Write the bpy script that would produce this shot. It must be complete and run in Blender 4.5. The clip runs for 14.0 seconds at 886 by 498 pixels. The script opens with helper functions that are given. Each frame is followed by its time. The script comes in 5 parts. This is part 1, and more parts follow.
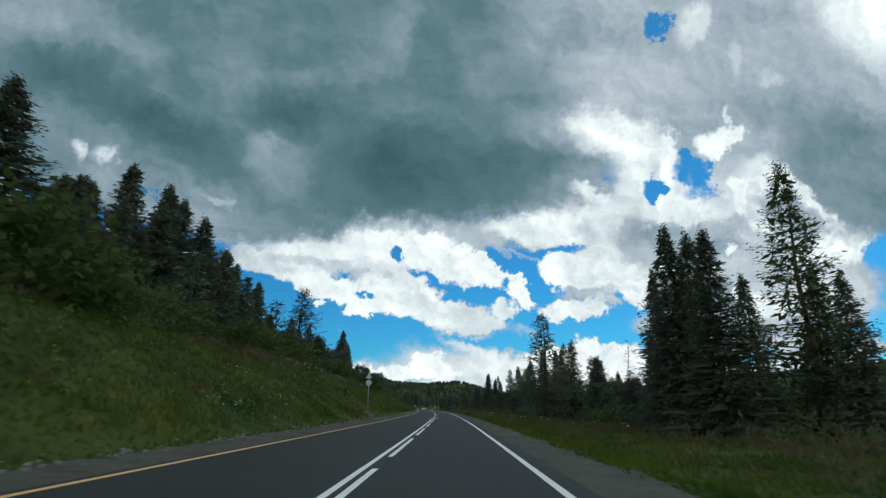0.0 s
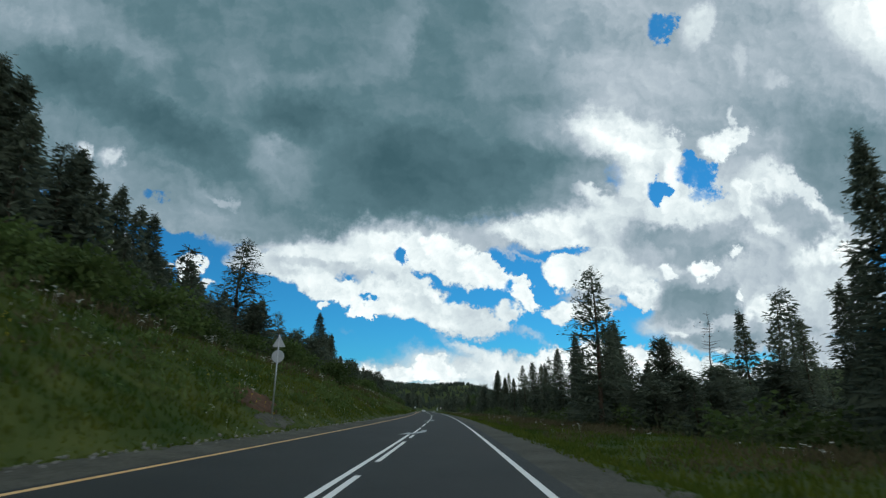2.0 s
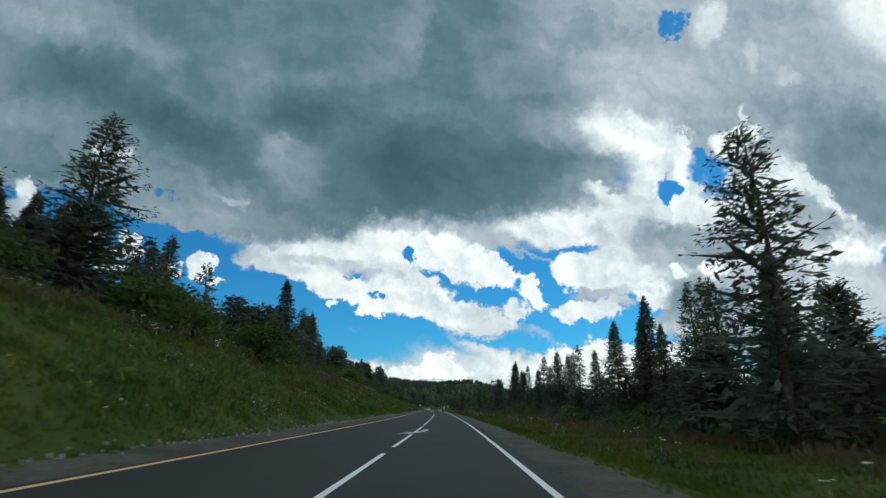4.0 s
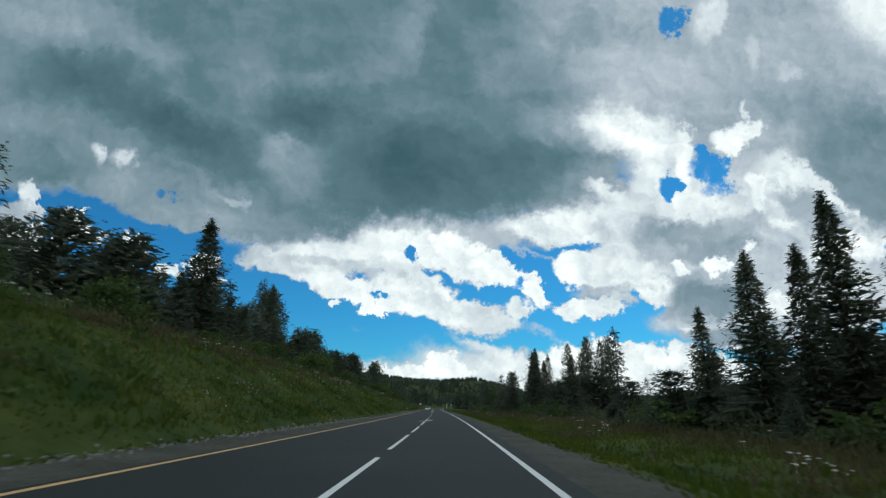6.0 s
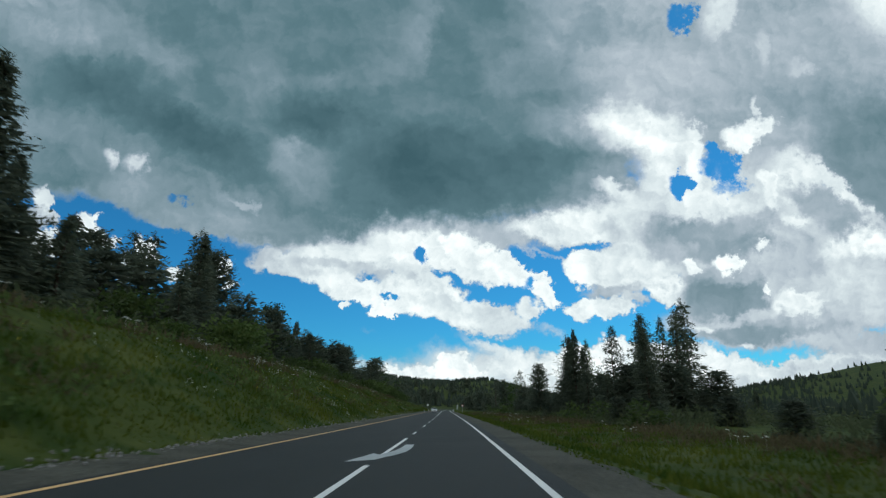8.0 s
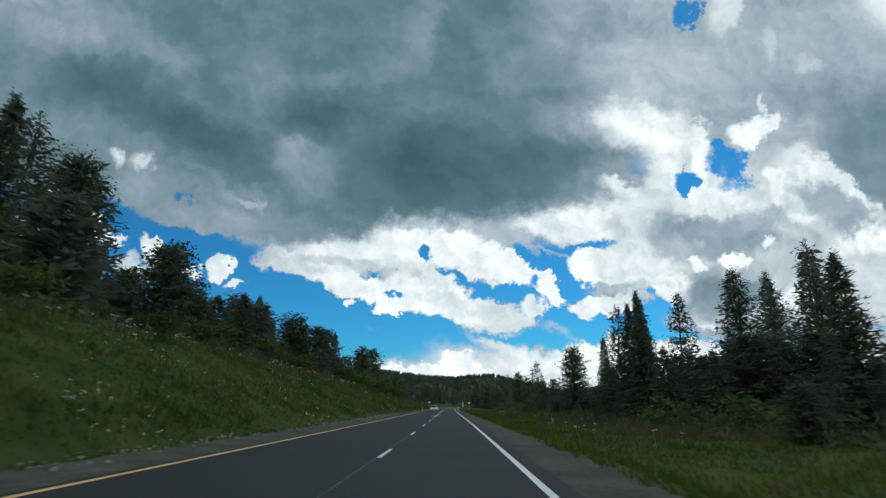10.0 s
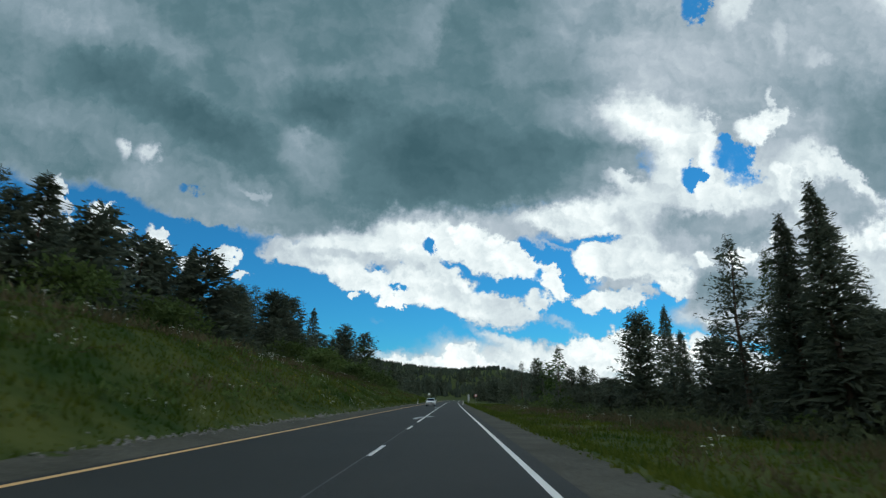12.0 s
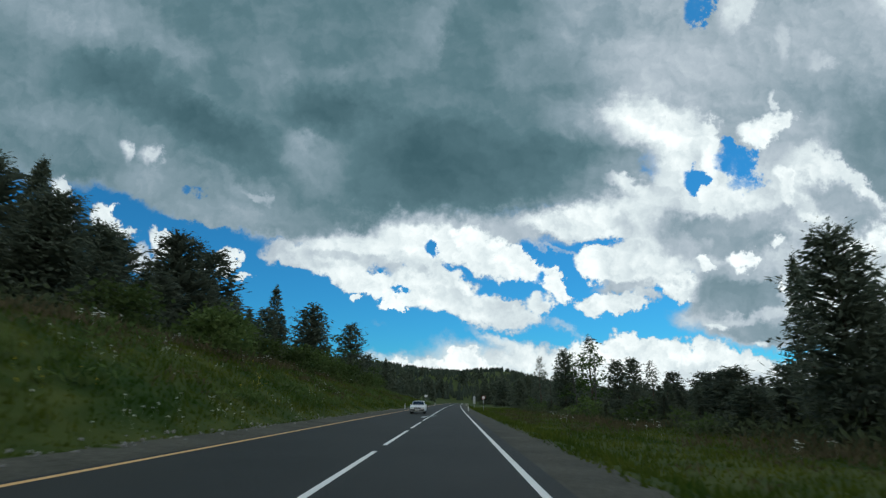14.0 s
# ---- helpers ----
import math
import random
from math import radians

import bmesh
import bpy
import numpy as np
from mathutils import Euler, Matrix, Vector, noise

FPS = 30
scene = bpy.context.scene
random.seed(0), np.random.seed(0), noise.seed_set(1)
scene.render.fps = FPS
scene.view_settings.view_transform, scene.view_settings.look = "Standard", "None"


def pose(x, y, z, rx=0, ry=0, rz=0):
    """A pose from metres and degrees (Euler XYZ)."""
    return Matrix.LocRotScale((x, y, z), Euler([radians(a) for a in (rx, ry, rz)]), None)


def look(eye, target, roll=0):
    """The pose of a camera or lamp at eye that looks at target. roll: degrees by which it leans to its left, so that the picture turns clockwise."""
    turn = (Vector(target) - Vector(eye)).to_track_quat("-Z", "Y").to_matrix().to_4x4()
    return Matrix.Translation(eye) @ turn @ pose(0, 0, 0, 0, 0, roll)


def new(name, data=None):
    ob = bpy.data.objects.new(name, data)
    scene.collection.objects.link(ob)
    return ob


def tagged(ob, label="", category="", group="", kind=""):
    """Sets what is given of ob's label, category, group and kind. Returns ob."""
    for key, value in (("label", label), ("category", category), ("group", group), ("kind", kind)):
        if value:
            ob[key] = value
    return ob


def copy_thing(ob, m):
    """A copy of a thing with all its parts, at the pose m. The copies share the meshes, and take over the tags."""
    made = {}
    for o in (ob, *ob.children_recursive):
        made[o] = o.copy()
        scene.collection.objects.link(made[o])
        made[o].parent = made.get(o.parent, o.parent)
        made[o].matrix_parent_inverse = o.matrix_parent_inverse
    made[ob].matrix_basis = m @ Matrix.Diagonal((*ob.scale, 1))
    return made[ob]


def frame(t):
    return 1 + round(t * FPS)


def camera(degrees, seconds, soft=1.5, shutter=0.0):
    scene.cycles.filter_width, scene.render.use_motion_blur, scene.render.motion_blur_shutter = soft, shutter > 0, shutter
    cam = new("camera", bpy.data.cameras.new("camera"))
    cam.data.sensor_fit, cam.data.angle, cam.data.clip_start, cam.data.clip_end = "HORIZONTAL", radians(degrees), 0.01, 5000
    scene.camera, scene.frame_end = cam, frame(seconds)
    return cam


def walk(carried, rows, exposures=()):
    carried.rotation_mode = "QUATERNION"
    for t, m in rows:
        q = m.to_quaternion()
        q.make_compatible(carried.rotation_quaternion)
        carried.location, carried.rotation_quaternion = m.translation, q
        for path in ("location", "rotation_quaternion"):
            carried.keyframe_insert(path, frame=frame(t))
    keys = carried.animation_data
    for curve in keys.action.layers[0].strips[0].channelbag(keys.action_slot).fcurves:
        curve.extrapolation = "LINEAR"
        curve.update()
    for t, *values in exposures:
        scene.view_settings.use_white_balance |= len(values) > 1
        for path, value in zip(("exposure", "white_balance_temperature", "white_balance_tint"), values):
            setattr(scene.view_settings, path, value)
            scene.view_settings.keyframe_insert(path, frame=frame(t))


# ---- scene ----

# ---------------------------------------------------------------- road line, camera and its drive
# The road: heading (degrees, left of north) against metres along it.
HEAD_S = (-200.0, 0.0, 30.0, 55.0, 100.0, 148.0, 194.0, 258.0, 330.0, 520.0, 800.0, 1600.0)
HEAD_A = (0.0, 0.0, 0.35, 0.80, 1.60, 2.60, 3.20, 3.70, 3.50, 2.40, 2.00, 2.00)
STEP = 2.0
_s = np.arange(-240.0, 4600.0 + STEP, STEP)
_a = np.radians(np.interp(_s, HEAD_S, HEAD_A))
_x = -np.cumsum(np.sin(_a)) * STEP
_y = np.cumsum(np.cos(_a)) * STEP
_x -= np.interp(0.0, _s, _x)
_y -= np.interp(0.0, _s, _y)


def road(s, u=0.0, z=0.0):
    """The place s metres along the road and u metres to the right of its middle line."""
    x, y, a = np.interp(s, _s, _x), np.interp(s, _s, _y), np.interp(s, _s, _a)
    return Vector((x + u * math.cos(a), y + u * math.sin(a), z))


SPEED = 18.46
cam = camera(80.9, 14.0, soft=1.3, shutter=0.3)
# seconds, metres right of the middle line, height of the eye, yaw, pitch, roll
DRIVE = (
    (0.0, 1.86, 1.30, 1.00, 17.00, 0.00), (0.5, 1.92, 1.30, 1.08, 17.08, 0.00), (1.0, 1.98, 1.30, 1.18, 16.95, -0.05),
    (1.5, 2.03, 1.30, 1.24, 16.97, -0.05), (2.0, 2.06, 1.30, 1.39, 17.20, -0.15), (2.5, 2.06, 1.30, 1.70, 17.27, -0.25),
    (3.0, 2.06, 1.30, 2.00, 17.15, -0.35), (3.8, 2.03, 1.30, 2.20, 17.05, -0.45), (4.7, 1.95, 1.30, 2.38, 16.95, -0.45),
    (5.5, 1.90, 1.30, 2.54, 16.89, -0.40), (6.0, 1.90, 1.30, 2.59, 16.92, -0.05), (6.5, 1.95, 1.30, 2.81, 16.99, -0.05),
    (7.0, 2.00, 1.30, 3.09, 16.97, 0.15), (7.5, 2.05, 1.30, 3.40, 17.03, 0.20), (8.0, 2.08, 1.31, 3.74, 17.03, 0.20),
    (8.8, 2.08, 1.34, 3.98, 16.95, 0.20), (9.7, 2.08, 1.37, 4.18, 16.82, 0.15), (10.5, 2.08, 1.39, 4.30, 16.70, 0.10),
    (11.0, 2.08, 1.39, 4.37, 16.50, 0.10), (11.5, 2.10, 1.39, 4.46, 16.27, -0.16), (12.0, 2.12, 1.39, 4.59, 16.05, -0.45),
    (12.5, 2.15, 1.39, 4.68, 16.25, -0.60), (13.0, 2.18, 1.39, 4.70, 16.32, -0.45), (13.5, 2.20, 1.39, 4.71, 16.25, -0.60),
    (14.0, 2.22, 1.39, 4.76, 16.33, -0.70),
)
walk(cam, [(t, pose(*road(SPEED * t, u, eye), 90 + pitch, roll, yaw)) for t, u, eye, yaw, pitch, roll in DRIVE],
     exposures=((0.0, 0.05, 6250, 2), (14.0, 0.05, 6250, 2)))

# ---------------------------------------------------------------- light: cloudy sky with the sun behind thin cloud, ahead to the right
SUN_AZ, SUN_EL = 46.0, 50.0
world = bpy.data.worlds.new("sky")
scene.world = world
world.use_nodes = True
wt = world.node_tree
wt.nodes.clear()


def wnode(kind, **props):
    n = wt.nodes.new(kind)
    for k, v in props.items():
        if k == "operation":
            n.operation = v
        elif k == "blend":
            n.blend_type = v
        elif k == "clamp":
            n.use_clamp = v
    return n


def feed(n, i, v):
    """Sets input i of n to a value or links it to a socket."""
    if isinstance(v, bpy.types.NodeSocket):
        wt.links.new(v, n.inputs[i])
    else:
        n.inputs[i].default_value = v


def wmath(op, a, b=0.0, clamp=False):
    n = wnode("ShaderNodeMath", operation=op, clamp=clamp)
    feed(n, 0, a), feed(n, 1, b)
    return n.outputs[0]


def wvec(op, a, b=(0, 0, 0)):
    n = wnode("ShaderNodeVectorMath", operation=op)
    feed(n, 0, a)
    if op == "SCALE":
        feed(n, 3, b)
    else:
        feed(n, 1, b)
    return n.outputs["Value"] if op in ("DOT_PRODUCT", "LENGTH") else n.outputs["Vector"]


def wnoise(vec, scale, detail, rough=0.55):
    n = wnode("ShaderNodeTexNoise")
    feed(n, "Vector", vec)
    n.inputs["Scale"].default_value = scale
    n.inputs["Detail"].default_value = detail
    n.inputs["Roughness"].default_value = rough
    return n


def wsmooth(v, lo, hi):
    n = wnode("ShaderNodeMapRange")
    n.interpolation_type = "SMOOTHSTEP"
    feed(n, 0, v)
    n.inputs[1].default_value, n.inputs[2].default_value = lo, hi
    return n.outputs[0]


def wmix(f, a, b, mode="MIX"):
    n = wnode("ShaderNodeMix")
    n.data_type, n.blend_type = "RGBA", mode
    feed(n, 0, f), feed(n, 6, a), feed(n, 7, b)
    return n.outputs[2]


way = wnode("ShaderNodeTexCoord").outputs["Generated"]
# The part of the sky over the road ahead is laid out on a flat chart, 100 units to the radian-like step of the chart.
AXIS = pose(0, 0, 0, 107.0, 0, 3.0).to_3x3()
right, upward, ahead = AXIS @ Vector((1, 0, 0)), AXIS @ Vector((0, 1, 0)), AXIS @ Vector((0, 0, -1))
front = wvec("DOT_PRODUCT", way, tuple(ahead))
safe = wmath("MAXIMUM", front, 0.12)
CHART = 9.19
cx = wmath("ADD", wmath("MULTIPLY", wmath("DIVIDE", wvec("DOT_PRODUCT", way, tuple(right)), safe), CHART), 7.84)
cy = wmath("SUBTRACT", 4.41, wmath("MULTIPLY", wmath("DIVIDE", wvec("DOT_PRODUCT", way, tuple(upward)), safe), CHART))
comb = wnode("ShaderNodeCombineXYZ")
feed(comb, 0, cx), feed(comb, 1, cy)
chart = comb.outputs[0]
n_big = wnoise(chart, 0.6, 3.0, 0.55)
n_mid = wnoise(chart, 1.9, 6.0, 0.60)
n_fine = wnoise(chart, 6.5, 5.0, 0.62)
half = (0.5, 0.5, 0.5)
warp = wvec("ADD", wvec("SCALE", wvec("SUBTRACT", n_big.outputs["Color"], half), 0.35), wvec("SCALE", wvec("SUBTRACT", n_mid.outputs["Color"], half), 0.62))
warp = wvec("ADD", warp, wvec("SCALE", wvec("SUBTRACT", n_fine.outputs["Color"], half), 0.20))
bent = wvec("MULTIPLY", wvec("ADD", chart, warp), (1, 1, 0))

# Clouds on the chart, far to near: middle x, y, radii, turn, tone (0 dark, 1 white), opacity, softness of the rim.
# thin haze and cumulus along the horizon
HORIZON = (
    (1000, 692, 800, 30, 0, 0.82, 0.95, 1.0),
    (640, 650, 320, 20, 0, 0.84, 0.62, 1.0), (880, 648, 200, 36, 8, 0.86, 0.85, 1.0), (850, 612, 80, 10, 24, 0.85, 0.50, 1.0), (900, 625, 90, 14, 16, 0.92, 0.55, 1.0), (640, 590, 30, 9, 50, 0.8, 0.25, 1.0),
    (715, 658, 85, 14, 0, 0.93, 1, 0.4), (795, 650, 48, 24, 0, 0.98, 1, 0.22), (748, 652, 34, 16, 0, 0.95, 1, 0.3), (1000, 645, 66, 40, 0, 0.93, 1, 0.35), (1070, 630, 54, 42, 0, 0.96, 1, 0.25),
    (1150, 648, 84, 46, 0, 0.92, 1, 0.3),
)
HORIZON_FURTHER = (
    (1228, 660, 72, 44, 0, 0.90, 1, 0.3), (1312, 672, 92, 38, 0, 0.86, 1, 0.35), (1390, 670, 64, 34, 0, 0.84, 1, 0.35), (1500, 665, 150, 50, 0, 0.80, 1, 0.4), (1190, 662, 60, 16, 0, 0.74, 0.7, 0.9), (1300, 684, 110, 18, 0, 0.70, 0.7, 0.9),
    (1480, 645, 120, 12, -4, 0.60, 0.6, 0.9), (1540, 610, 150, 22, 0, 0.62, 0.9, 0.7), (30, 505, 160, 50, 20, 0.75, 0.9, 0.5),
)
# cumulus on the sun's side
SUN_SIDE = (
    (1400, 500, 240, 112, 4, 0.66, 1, 0.4), (1020, 405, 150, 30, 2, 0.90, 1, 0.4), (1130, 412, 90, 40, 6, 0.72, 1, 0.6), (1025, 474, 44, 34, 8, 0.92, 1, 0.3), (1100, 478, 78, 46, 6, 0.86, 1, 0.35), (1165, 512, 40, 24, 10, 0.92, 1, 0.4),
    (1082, 512, 74, 16, -4, 0.58, 0.9, 0.8), (1042, 546, 60, 23, -6, 0.90, 1, 0.35), (1110, 530, 40, 14, 0, 0.74, 0.8, 0.8), (1235, 428, 120, 44, 4, 0.44, 1, 0.5), (1300, 400, 90, 24, -6, 0.54, 0.8, 0.9), (1180, 440, 44, 24, 0, 0.62, 0.8, 0.9),
)
SUN_SIDE_FURTHER = (
    (1268, 526, 92, 50, 0, 0.40, 1, 0.42), (1290, 492, 84, 20, -4, 0.60, 0.9, 0.8), (1235, 552, 60, 22, 0, 0.46, 0.8, 0.9), (1325, 590, 116, 26, 0, 0.43, 1, 0.5), (1300, 560, 90, 10, -12, 0.70, 0.8, 0.9), (1370, 575, 60, 14, 0, 0.62, 0.7, 0.9),
    (1214, 472, 13, 22, 0, 0.92, 1, 0.4), (1272, 466, 25, 22, 0, 0.97, 1, 0.35), (1325, 442, 12, 9, 0, 0.9, 0.9, 0.5), (1350, 514, 11, 11, 0, 0.97, 1, 0.4), (1402, 536, 46, 26, -6, 0.92, 1, 0.4), (1380, 470, 60, 30, -30, 0.62, 0.7, 0.9),
)
SUN_SIDE_EDGES = (
    (1515, 428, 86, 46, -14, 0.92, 1, 0.4), (1470, 408, 34, 26, -20, 0.50, 0.85, 0.8), (1490, 500, 70, 44, 0, 0.74, 0.9, 0.7), (1540, 545, 60, 30, 0, 0.66, 0.8, 0.8), (1228, 585, 26, 8, 0, 0.88, 0.8, 0.8), (1298, 612, 14, 7, 0, 0.92, 0.8, 0.8),
    (1450, 585, 90, 16, -3, 0.54, 0.7, 0.9),
)
# the long white bank
WHITE_BANK = (
    (545, 484, 120, 26, 17, 0.84, 1, 0.5), (500, 470, 80, 24, 12, 0.72, 1, 0.7), (625, 518, 78, 24, 13, 0.92, 1, 0.35), (670, 553, 30, 19, 0, 0.96, 1, 0.25), (612, 546, 19, 8, 0, 0.90, 1, 0.4), (640, 450, 150, 36, 0, 0.84, 1, 0.55),
    (760, 446, 112, 38, 4, 0.93, 1, 0.4), (835, 462, 80, 36, 24, 0.95, 1, 0.35), (905, 486, 56, 22, 24, 0.95, 1, 0.4), (952, 516, 46, 21, 46, 0.93, 1, 0.35), (740, 520, 96, 46, 8, 0.90, 1, 0.4), (808, 552, 86, 34, 12, 0.86, 1, 0.4),
)
WHITE_BANK_FURTHER = (
    (872, 572, 66, 26, 4, 0.82, 0.9, 0.7), (918, 544, 30, 22, -20, 0.86, 0.9, 0.6), (560, 466, 100, 11, 3, 0.60, 0.75, 0.9), (645, 482, 76, 13, 6, 0.64, 0.75, 0.9), (735, 486, 70, 14, 16, 0.72, 0.6, 0.9), (765, 530, 60, 14, 14, 0.72, 0.6, 0.9),
    (850, 552, 44, 14, 10, 0.74, 0.6, 0.9), (965, 590, 46, 12, 20, 0.8, 0.5, 1.0), (960, 455, 70, 6, 12, 0.84, 0.5, 1.0), (985, 430, 60, 8, 6, 0.84, 0.6, 1.0),
)
# pale cloud between the deck and the bank, and thin cloud on the sun's side
FILLING = (
    (700, 420, 330, 40, 0, 0.60, 1, 0.6), (560, 430, 130, 26, 6, 0.50, 1, 0.7), (1110, 372, 170, 50, -4, 0.76, 1, 0.6), (1290, 330, 150, 90, 0, 0.84, 0.95, 0.6), (1340, 570, 190, 60, 0, 0.64, 1, 0.6), (1165, 440, 90, 60, 0, 0.80, 1, 0.6),
    (1200, 300, 90, 80, 0, 0.86, 1, 0.6), (1180, 560, 50, 26, 0, 0.80, 0.5, 1.0), (1430, 440, 140, 100, 0, 0.70, 1, 0.6),
)
# openings in it
BANK_GAPS = (
    (736, 455, 21, 13, 28, -1, 1, 0.7), (775, 482, 18, 6, 38, -1, 0.6, 1.0), (676, 521, 16, 11, 10, -1, 1, 0.7), (830, 520, 24, 15, -20, -1, 0.85, 0.9), (880, 512, 42, 13, -4, -1, 0.9, 0.9), (922, 512, 14, 26, -10, -1, 0.8, 0.9), (640, 546, 10, 5, 0, -1, 0.8, 0.9),
)
# the grey deck
GREY_DECK = (
    (500, 20, 700, 396, 3, 0.31, 1, 0.16), (870, 210, 310, 188, -6, 0.30, 1, 0.25), (60, 200, 330, 150, 8, 0.34, 1, 0.35), (320, 350, 130, 70, 16, 0.40, 1, 0.4), (480, 400, 110, 38, 6, 0.37, 1, 0.6), (1330, 60, 430, 280, 12, 0.54, 1, 0.4),
    (1040, 330, 90, 46, -14, 0.44, 0.9, 0.8), (1560, 290, 150, 120, 34, 0.36, 1, 0.5), (1180, 150, 130, 70, 10, 0.58, 0.7, 0.9), (1420, 170, 170, 66, 10, 0.44, 0.7, 0.9), (1070, 150, 60, 50, 0, 0.55, 0.6, 1.0),
)
GREY_DECK_SHADES = (
    (60, 20, 190, 70, 16, 0.50, 0.85, 1.0), (250, 75, 90, 40, 30, 0.44, 0.7, 1.0), (40, 215, 110, 34, 10, 0.42, 0.8, 0.9), (350, 40, 110, 44, 0, 0.29, 0.7, 1.0), (600, 70, 100, 60, 0, 0.30, 0.7, 1.0), (735, 50, 34, 66, 6, 0.44, 0.7, 0.9),
    (650, 122, 110, 30, -14, 0.40, 0.7, 1.0), (450, 140, 90, 50, 20, 0.38, 0.7, 1.0), (180, 150, 140, 60, 10, 0.20, 0.85, 1.0), (330, 232, 160, 44, 22, 0.17, 0.9, 0.9), (470, 318, 90, 30, 30, 0.24, 0.8, 0.9),
)
GREY_DECK_HOLLOWS = (
    (530, 300, 76, 58, 20, 0.43, 0.9, 0.9), (500, 262, 40, 20, 30, 0.47, 0.7, 1.0), (565, 205, 110, 44, 12, 0.18, 0.85, 0.9), (750, 300, 180, 96, -4, 0.17, 0.9, 0.9), (640, 350, 70, 40, 20, 0.24, 0.7, 1.0), (580, 395, 70, 20, 0, 0.33, 0.7, 1.0),
    (900, 300, 120, 90, 0, 0.24, 0.7, 1.0), (915, 128, 86, 46, -12, 0.43, 0.8, 0.8), (965, 80, 34, 30, 0, 0.52, 0.6, 0.9), (860, 60, 90, 60, 0, 0.32, 0.6, 1.0), (1060, 50, 80, 50, 0, 0.40, 0.7, 1.0),
)
GREY_DECK_EDGES = (
    (180, 276, 15, 26, -14, 0.78, 0.95, 1.0), (228, 286, 32, 20, 14, 0.74, 0.95, 1.0), (205, 325, 46, 34, 0, 0.48, 0.8, 0.9), (420, 362, 24, 6, 30, 0.60, 0.7, 0.9), (345, 390, 110, 26, 6, 0.45, 0.8, 0.8), (110, 300, 100, 26, 0, 0.33, 0.7, 1.0),
    (330, 428, 90, 20, 10, -1, 1, 0.7), (440, 470, 30, 12, 30, 0.7, 0.7, 0.9), (115, 362, 62, 10, 4, -1, 0.95, 0.7), (98, 392, 20, 26, -30, -1, 0.9, 0.8), (300, 352, 22, 10, 0, -1, 0.72, 1.0),
)
LEFT_PUFFS = (
    (58, 358, 15, 38, -18, 0.80, 1, 0.5), (36, 425, 48, 28, 10, 0.84, 1, 0.4), (30, 380, 44, 26, 0, 0.58, 0.9, 0.6), (140, 398, 30, 30, 30, 0.88, 1, 0.4), (95, 446, 34, 14, 0, 0.84, 1, 0.5), (178, 424, 34, 15, 10, 0.82, 1, 0.5),
    (246, 446, 26, 30, 0, 0.86, 1, 0.4), (308, 482, 38, 14, 20, 0.84, 1, 0.5), (366, 478, 26, 24, 10, 0.88, 1, 0.4), (394, 506, 26, 8, 0, 0.82, 0.9, 0.6), (215, 485, 60, 22, 25, 0.76, 0.8, 0.7),
)
# the glare round the sun and the bright rims near it
GLARE = (
    (1040, 228, 120, 46, 4, 0.60, 0.7, 1.0), (1130, 236, 100, 46, 16, 1.0, 1, 0.8), (1075, 214, 60, 16, 0, 0.90, 0.8, 1.0), (1216, 285, 18, 58, -6, 0.94, 1, 0.45), (1300, 246, 46, 24, -18, 0.96, 1, 0.4), (1342, 234, 30, 18, -40, 0.94, 0.9, 0.5),
    (1325, 200, 9, 26, -14, 0.84, 0.8, 0.7), (1385, 330, 60, 62, 24, 0.82, 1, 0.5), (1345, 320, 22, 18, 0, 0.97, 1, 0.4), (1352, 352, 16, 30, 0, 0.93, 1, 0.5), (1400, 390, 46, 12, -10, 0.92, 0.9, 0.6),
)
GLARE_FURTHER = (
    (1460, 335, 96, 16, 38, 0.86, 0.9, 0.6), (1450, 375, 90, 28, 30, 0.50, 0.9, 0.6), (1230, 350, 54, 14, 0, 0.90, 0.95, 0.5), (1120, 372, 90, 14, -4, 0.82, 0.8, 0.9), (1076, 345, 42, 13, 16, 0.88, 0.85, 0.8), (1620, -20, 150, 130, 0, 1.0, 1, 0.95),
    (1262, 36, 34, 46, 10, 0.80, 0.85, 0.8), (1340, 92, 14, 26, 0, 0.72, 0.7, 0.9), (1402, 130, 20, 14, 0, 0.66, 0.7, 0.9), (1090, 90, 30, 30, 20, 0.66, 0.6, 1.0), (1120, 170, 50, 30, 20, 0.64, 0.6, 1.0),
)
# blue between them
BLUE_GAPS = (
    (1190, 328, 21, 27, 6, -1, 0.95, 0.5), (1264, 300, 46, 28, 4, -1, 0.9, 0.6), (1242, 272, 14, 14, 0, -1, 0.9, 0.8), (1270, 335, 34, 16, 0, -1, 0.6, 0.9), (1192, 34, 26, 30, 10, -1, 0.85, 0.6), (1214, 24, 14, 20, 0, -1, 0.8, 0.8), (1275, 310, 40, 30, 0, 0.9, 0.12, 1.0),
)
CLOUDS = HORIZON + HORIZON_FURTHER + FILLING + SUN_SIDE + SUN_SIDE_FURTHER + SUN_SIDE_EDGES + WHITE_BANK + WHITE_BANK_FURTHER + BANK_GAPS
CLOUDS += GREY_DECK + GREY_DECK_SHADES + GREY_DECK_HOLLOWS + GREY_DECK_EDGES + LEFT_PUFFS + GLARE + GLARE_FURTHER + BLUE_GAPS
field_now = (0.5, 0.0, 0.0, 1.0)
fine = wmath("SUBTRACT", n_mid.outputs[0], 0.5)
finest = wmath("SUBTRACT", n_fine.outputs[0], 0.5)
ragged = wmath("ADD", wmath("MULTIPLY", fine, 0.9), wmath("MULTIPLY", finest, 0.8))
